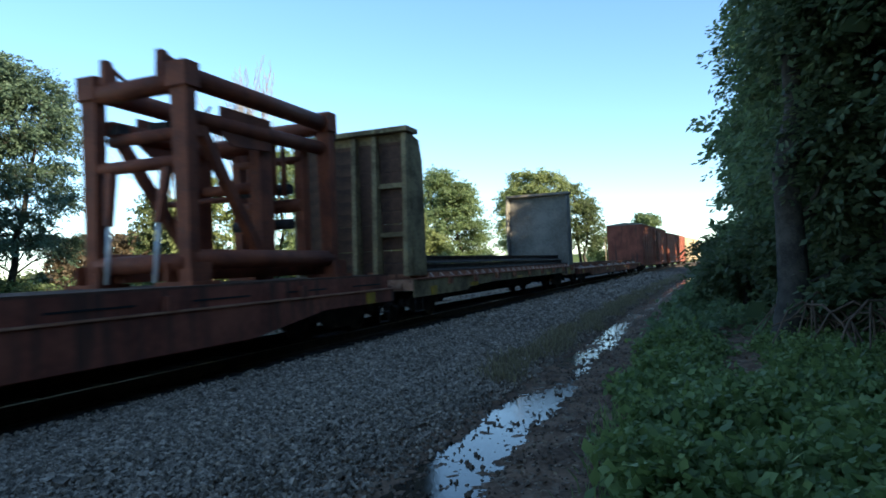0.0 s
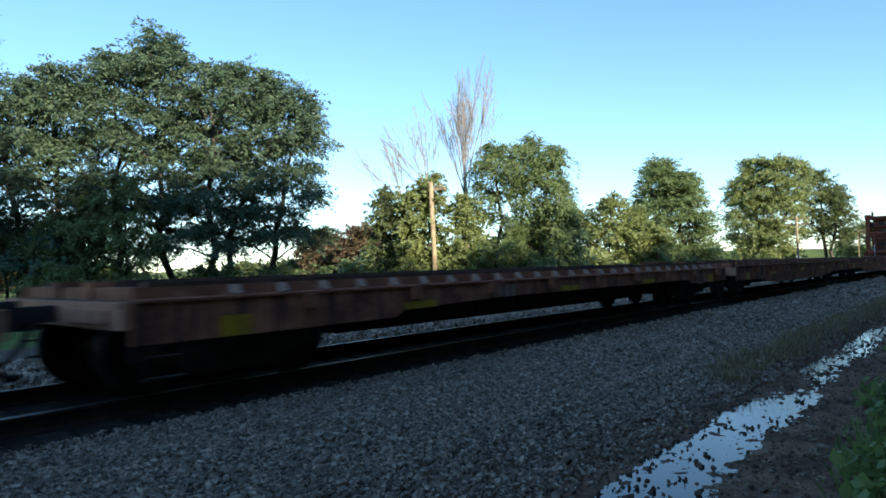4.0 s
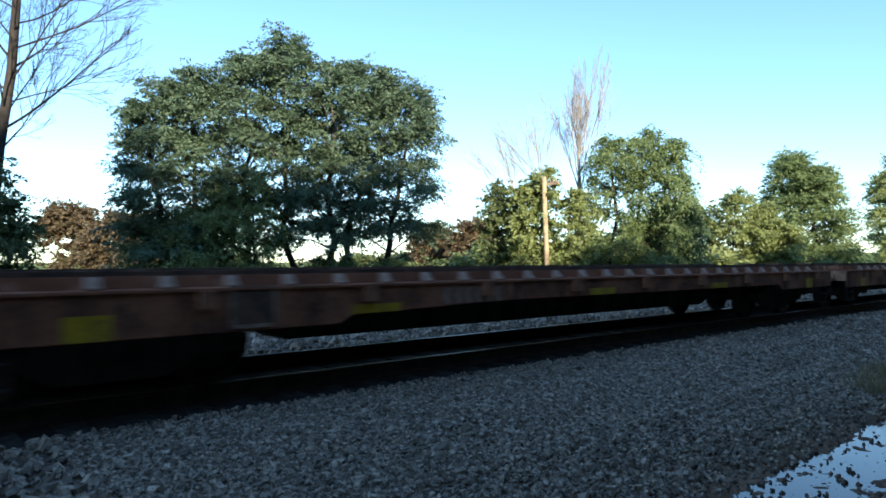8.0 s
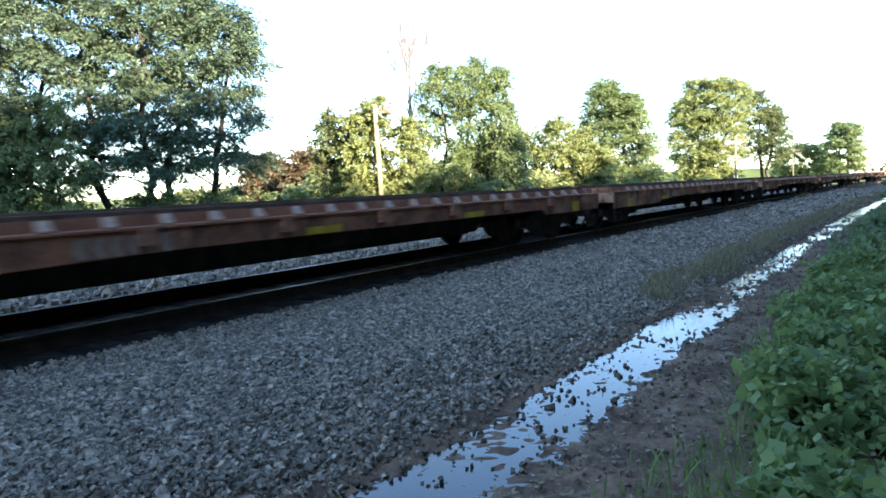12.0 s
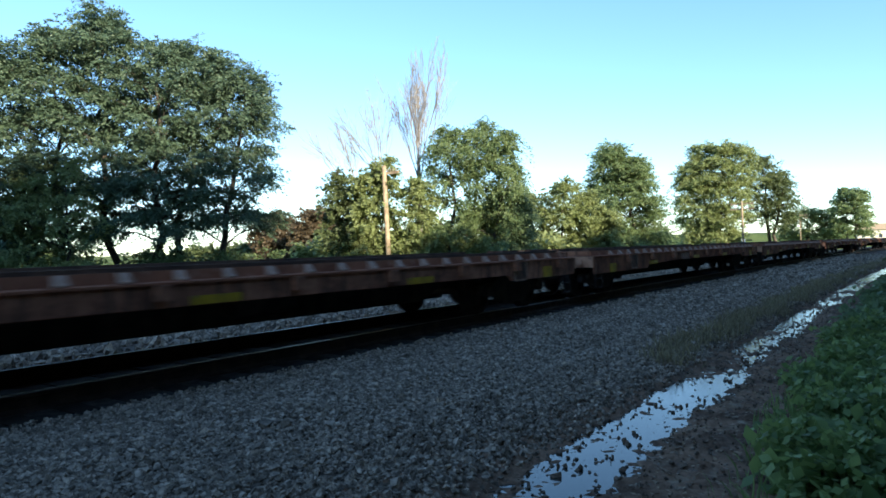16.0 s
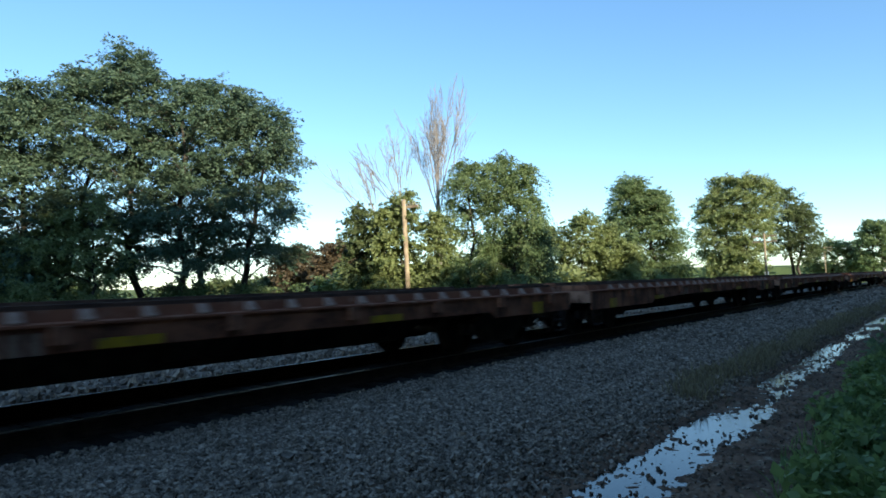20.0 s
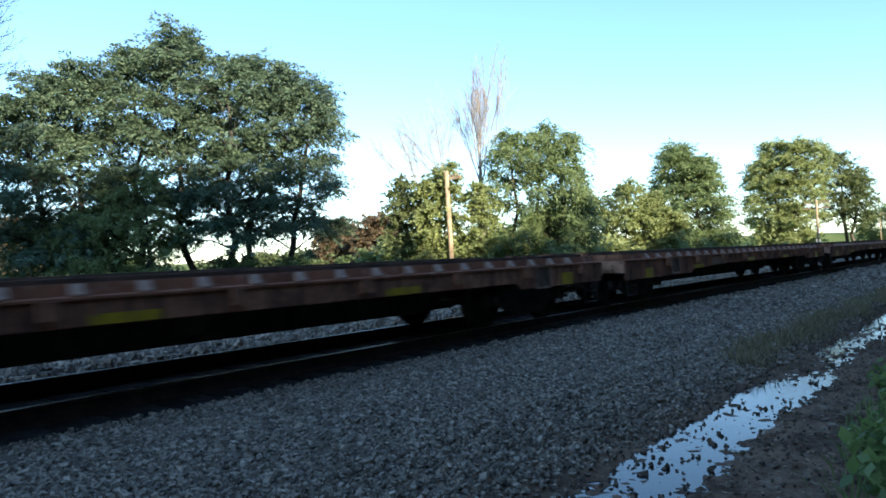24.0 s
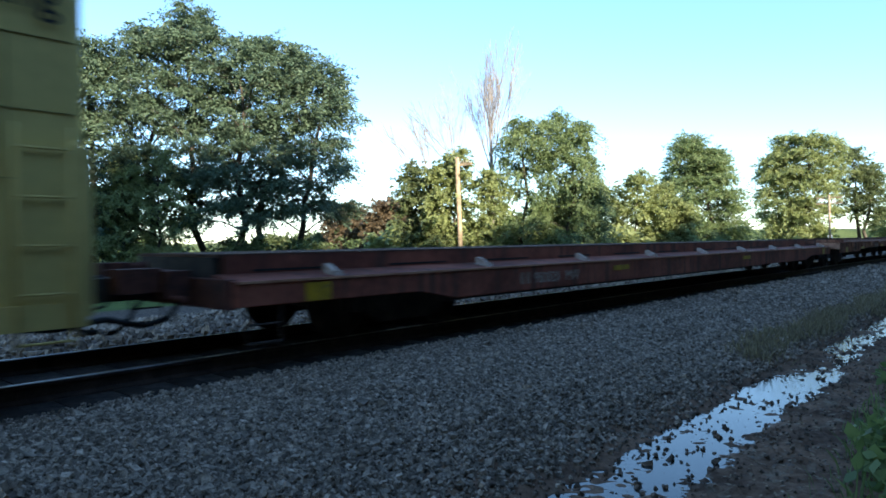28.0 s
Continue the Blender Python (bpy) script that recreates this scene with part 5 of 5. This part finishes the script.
for x, y, w, h, s in ((-53.9, 52.1, 5.0, 6.4, 20), (-78.3, 16.5, 6.6, 7.8, 21), (-67.4, 18.7, 7.0, 6.4, 22), (-64.6, 55.2, 5.5, 6.5, 23), (-90, 6, 14, 9, 24)):
    tree("russet_tree", (x, y, 0), crown(R, ((-w / 2, h * 0.6), (-w * 0.25, h * 0.96), (w * 0.1, h), (w * 0.3, h * 0.85), (w / 2, h * 0.5)), 46, 0.9, 0.5, 0.6), 1000, 20, 0.19, L_BROWN if s != 24 else L_DARK, s, trunk=0.2, spread=0.5, label="russet early-autumn tree across the field" if s != 24 else "dark round tree across the field")
for x, y, w, h, s in ((-25, 33, 16, 2.6, 35), (-70, 60, 26, 3.2, 30), (-52, 70, 30, 3.4, 31), (-44, 110, 40, 3.6, 32), (-95, 30, 30, 3.2, 33)):
    tree("hedge", (x, y, 0), crown(R, ((-w / 2, h * 0.8), (0, h), (w / 2, h * 0.8)), 34, 1.3, 0.4, 0.1), 900, 24, 0.24, L_DARK if s == 30 else L_YELLOW if s == 35 else L_GREEN, s, trunk=0.08, spread=0.6, stems=6, label="low dark hedge across the field", category="hedge")

# ---- woods on the other side ----
W = np.random.RandomState(9)


def wood_crown(w, h, low, count, size):
    return crown(W, ((-w / 2, h * 0.75), (-w * 0.25, h), (w * 0.25, h), (w / 2, h * 0.75)), count, size, low, 0.9, (1, 0))


for k, (x, y, w, h, low) in enumerate(((2.8, 12.8, 2.0, 9, 0.8), (3.3, 16.8, 3.6, 10, 0.8), (3.6, 21.5, 4.0, 11, 0.8), (4.9, 9.6, 4.6, 10, 2), (4.4, 27, 4.6, 10, 0.8))):
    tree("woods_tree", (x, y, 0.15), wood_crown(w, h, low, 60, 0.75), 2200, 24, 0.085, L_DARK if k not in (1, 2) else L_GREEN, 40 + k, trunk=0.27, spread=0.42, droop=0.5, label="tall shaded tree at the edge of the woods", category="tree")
tree("woods_tree", (1.15, 12.4, 0.1), [(0.4 + 1.5 * W.uniform(), W.uniform(-0.6, 1.2), W.uniform(1.5, 9), 0.55) for k in range(26)], 520, 28, 0.07, L_DARK, 39, trunk=0.27, spread=0.4, droop=0.5, label="thick grey trunk with ivy at the edge of the woods")
# Deep trees, mostly out of view, added and sized to block the low sun.
for k, (x, y, w, h) in enumerate(((7.5, 14, 8, 9), (8.5, 20, 8, 9), (10.8, 6, 8, 12), (8, 27, 8, 8), (9.0, -3, 9, 12), (14, 16, 10, 10), (15, 6, 10, 13), (10, -13, 10, 12), (15, 26, 10, 9), (16, -6, 10, 14), (12, -26, 12, 14), (22, 12, 12, 11), (8, 34, 7, 7), (22, 0, 12, 18), (18, -18, 12, 16), (7, -8, 8, 11), (8.5, 1, 6, 12), (30, -11, 14, 26), (32, -20, 14, 28.5), (30, -31, 14, 29), (41, -16, 14, 29.5), (42, -28, 14, 31), (8, 48, 7, 6.5), (8, 54, 7, 6))):
    tree("woods_tree", (x, y, 0.2), wood_crown(w, h, 1.0, 40 if y > 4 else 70, 1.5), 800 if y > 4 else 1300, 12, 0.36 if y > 4 else 0.56, L_DARK, 110 + k, trunk=0.26, spread=0.8, droop=0.2, label="tall tree added deep in the woods to block low sun", category="tree")
# Rows raised and extended to shade the track; the back row is hidden.
for k, (x, y) in enumerate(((5.2, 33), (6.0, 39), (6, 45), (6.4, 51), (6.5, 57), (10, 45), (11, 56), (10, 36), (6.6, 63), (7, 69), (7.4, 75), (11, 66), (7.8, 80), (11, 73), (10, 31), (10.5, 40), (11, 50))):
    tree("woods_tree", (x - 0.8 + bend(y), y, 0.2), wood_crown(6, 13 if x > 9 and y < 52 else 9.8 if y < 55 else 12.5, 0.6, 38, 1.2), 850, 18, 0.225, L_GREEN, 60 + k, trunk=0.18, spread=0.5, label="tree at the edge of the woods, sized to shade the track", category="tree")
for k, (x, y, w, h) in enumerate(((2.7, 12.6, 2.6, 1.5), (4.4, 13, 3.4, 2.6), (0.9, 19, 1.6, 2.0), (5.2, 8.5, 3.5, 2.8), (1.6, 25, 2, 2.2), (1.9, 16.0, 2.0, 2.2), (6.2, 11, 4, 4), (0.8, 30, 2, 2.4), (1.6, 36, 3, 3.0))):
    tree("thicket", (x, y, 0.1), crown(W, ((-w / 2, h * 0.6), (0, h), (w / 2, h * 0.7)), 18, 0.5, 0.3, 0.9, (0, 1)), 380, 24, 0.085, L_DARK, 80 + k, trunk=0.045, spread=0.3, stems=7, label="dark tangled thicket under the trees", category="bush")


def bramble(base, seed):
    """A heap of bare, bent vines."""
    rs = np.random.RandomState(seed)
    t = new("bramble")
    t.matrix_basis = pose(*base)
    for k in range(38):
        bm = bmesh.new()
        a = Vector((rs.uniform(-1.3, 1.3), rs.uniform(-1, 1), 0))
        b = a + Vector((rs.normal(0, 0.9), rs.normal(0, 0.6), rs.uniform(0, 0.5)))
        mid = (a + b) / 2 + Vector((0, 0, rs.uniform(0.5, 1.7)))
        pts = [a.lerp(mid, i / 4).lerp(mid.lerp(b, i / 4), i / 4) for i in range(5)]
        limb(bm, pts, 0.022, 0.012, 5)
        part("vine", bm, M_VINE, t)
    return tagged(t, "heap of bare tangled brown vines", "bramble")


for k, base in enumerate(((2.6, 11.5, 0.1), (3.9, 11.0, 0.1), (3.2, 12.6, 0.1), (4.8, 10.2, 0.1))):
    bramble(base, 300 + k)


def blades(name, count, xr, yr, high, width, material, seed, edge=0.0):
    """Low growth: upright blades and leaves from the ground."""
    rs = np.random.RandomState(seed)
    x, y = rs.uniform(*xr, count), rs.uniform(*yr, count)
    x = x + np.array([bend(b) for b in y]) + edge * np.sin(y * 1.7) + rs.normal(0, 0.08, count)
    z = np.array([height(a, b) for a, b in zip(x, y)])
    h = high * rs.uniform(0.4, 1.2, count)
    a = rs.uniform(0, 6.28, count)
    lean = rs.normal(0, 0.35, (count, 2)) * h[:, None]
    d = np.stack([np.cos(a), np.sin(a)], -1) * width * rs.uniform(0.6, 1.3, (count, 1))
    base = np.stack([x, y, z], -1)
    mid = base + np.concatenate([lean * 0.4, (h * 0.6)[:, None]], 1)
    tip = base + np.concatenate([lean, h[:, None]], 1)
    d3 = np.concatenate([d, np.zeros((count, 1))], 1)
    v = np.stack([base, mid + d3, tip, mid - d3], 1).reshape(-1, 3)
    return new(name, soup(name, v, np.arange(4 * count).reshape(-1, 4), material))


def verge(y):
    """Where the weeds begin beside the lane."""
    return -0.5 - 0.5 * min(max((y - 3.5) / 5, 0), 1) + bend(y) + 0.12 * math.sin(y * 2.1)


def weeds(name, count, wide, yr, high, leaf, material, seed):
    rs = np.random.RandomState(seed)
    y = rs.uniform(*yr, count)
    x = np.array([verge(b) for b in y]) + wide * rs.uniform(0, 1, count) ** 1.3
    clump = np.array([noise.noise(Vector((a * 1.1, b * 1.1, 5))) for a, b in zip(x, y)])
    keep = clump > -0.28
    x, y, clump = x[keep], y[keep], clump[keep]
    z = np.array([height(a, b) for a, b in zip(x, y)]) + high * rs.uniform(0.1, 1.0, len(x)) * (0.55 + 0.9 * clump)
    v, f = leaves(rs, np.stack([x, y, z], -1), 6, 0.05, leaf, aspect=1.4)
    return new(name, soup(name, v, f, material))


tagged(weeds("weeds", 9000, 3.4, (2.2, 13), 0.34, 0.055, L_WEED, 3), "leafy green weeds along the muddy lane", "weeds", kind="stuff")
tagged(weeds("weeds", 2200, 2.6, (2.2, 9), 0.25, 0.085, L_WEED, 13), "broad-leaved green weeds along the muddy lane", "weeds", kind="stuff")
tagged(weeds("weeds", 5000, 3.6, (13, 45), 0.5, 0.09, L_GREEN, 4), "leafy green weeds along the muddy lane", "weeds", kind="stuff")
tagged(blades("lane_grass", 6000, (-0.95, -0.35), (3, 30), 0.2, 0.007, L_WEED, 6, 0.12), "short green grass at the lane's edge", "grass", kind="stuff")
tagged(blades("dry_grass", 13000, (-2.95, -2.5), (8.5, 55), 0.17, 0.010, L_DRY, 7, 0.1), "dry tan grass between ballast and puddle", "grass", kind="stuff")
tagged(blades("field_grass", 14000, (-34, -17), (0, 100), 0.75, 0.03, L_YELLOW, 8), "tall rough grass beyond the tracks", "grass", kind="stuff")

def litter(name, count, xr, yr, size, material, seed):
    """Fallen leaves and bits lying on the lane."""
    rs = np.random.RandomState(seed)
    x, y = rs.uniform(*xr, count), rs.uniform(*yr, count)
    x = x + np.array([bend(b) for b in y])
    z = np.array([height(a, b) for a, b in zip(x, y)]) + 0.012
    keep = z > -0.018
    p = np.stack([x, y, z], -1)[keep]
    n = len(p)
    a = rs.uniform(0, 6.28, n)
    u = np.stack([np.cos(a), np.sin(a), rs.normal(0, 0.3, n)], -1) * size * rs.uniform(0.5, 1.3, (n, 1))
    w = np.stack([-np.sin(a), np.cos(a), rs.normal(0, 0.3, n)], -1) * size * 0.5
    v = np.stack([p - u, p + w, p + u, p - w], 1).reshape(-1, 3)
    return new(name, soup(name, v, np.arange(4 * n).reshape(-1, 4), material))


tagged(litter("leaf_litter", 6500, (-1.75, -0.3), (2, 24), 0.022, L_LITTER, 21), "brown fallen leaves on the muddy lane", "leaf litter", kind="stuff")
tagged(litter("leaf_litter", 5000, (-0.4, 4.0), (2, 16), 0.035, L_LITTER, 22), "brown fallen leaves under the weeds", "leaf litter", kind="stuff")

# ---- poles, sign, house, far woods ----
def telegraph_pole(base, high, arms, lean, label, wide=1.5):
    t = new("telegraph_pole")
    t.matrix_basis = pose(*base, 0, lean, 0)
    part("pole", made(tube, (0, 0, -0.2), (0, 0, high), 0.125, 0.10, n=12), M_POLE, t)
    for k in range(arms):
        z = high - 0.35 - k * 0.6
        arm = part("crossarm", made(box, -wide, wide, 0.10, 0.20, z - 0.06, z + 0.06, bevelled=0.01), M_POLE, t)
        for i in range(8):
            x = -wide + 0.15 + i * (2 * wide - 0.3) / 7
            part("insulator", made(tube, (x, 0.15, z + 0.06), (x, 0.15, z + 0.2), 0.035, 0.025, n=8), M_GREY, arm, "small glass insulator")
    tagged(t, label, "telegraph pole", "telegraph line")


telegraph_pole((-19.45, 23.1, 0), 5.4, 1, -2.0, "leaning wooden telegraph pole in the scrub", 0.7)
telegraph_pole((-16.2, 81.5, 0), 6.1, 2, -1, "wooden telegraph pole with two crossarms", 1.25)
telegraph_pole((-21.5, 167.7, 0), 7.2, 2, -1, "wooden telegraph pole with two crossarms")
sign = new("track_sign")
sign.matrix_basis = pose(-17.5, 88, 0)
part("post", made(tube, (0, 0, 0), (0, 0, 1.5), 0.04), M_GREY, sign)
part("board", made(box, -0.22, 0.22, -0.03, 0.0, 1.35, 1.75, bevelled=0.02), M_WHITE, sign)
tagged(sign, "small white lineside board on a post", "sign")


def hill(name, x0, x1, y, high, seed):
    rs = np.random.RandomState(seed)
    n = 60
    verts, faces = [], []
    for k in range(n + 1):
        x = x0 + (x1 - x0) * k / n
        f = math.sin(math.pi * k / n) ** 0.6
        h = high * f * (0.85 + 0.3 * noise.noise(Vector((x * 0.02, seed, 0)))) + rs.uniform(0, 0.06) * high
        verts += [(x, y, -1), (x, y + 20, h * 0.8), (x, y + 90, h)]
    for k in range(n):
        a = 3 * k
        faces += [(a, a + 3, a + 4, a + 1), (a + 1, a + 4, a + 5, a + 2)]
    ob = new(name, soup(name, verts, faces, M_HILL))
    return tagged(ob, "low wooded hill on the horizon", "hill", kind="structure")


hill("backdrop", -20, 420, 620, 40, 1)
hill("backdrop", -900, 40, 900, 16, 2)
house = new("house")
house.matrix_basis = pose(-1.5, 330, 0, 0, 0, 8)
wall = part("wall", made(box, -20, 7, -5, 5, 0, 4.6), M_HOUSE, house)
part("roof", made(side_plate, [(-5.6, 4.6), (5.6, 4.6), (0, 7.2)], -20.4, 7.4), M_ROOF, house)
for x in (-18, -15, -12, -9, -5, -2, 2, 5):
    w = part("window", made(box, x - 0.6, x + 0.6, -5.05, -4.95, 1.4, 2.9), M_GLASS, house)
    part("frame", made(box, x - 0.7, x + 0.7, -5.03, -4.97, 1.25, 1.4), M_WHITE, w)
part("door", made(box, -0.5, 0.5, -5.06, -4.96, 0, 2.1), M_BROWN, house)
tagged(house, "pale house with a tan gabled roof far down the line", "house")


# ---- the train rolls ----
def motions():
    for car, u, length, ahead, up in CONSIST:
        rows = []
        for t in range(0, 29):
            y = u + run(t) + length / 2
            rows.append((t, pose(TRACK_X + bend(y), y, RAIL_Z + up, 0, 0, -math.degrees(math.atan(slope(y)))) @ Matrix.Translation((0, ahead - length / 2, 0))))
        walk(car, rows)


motions()
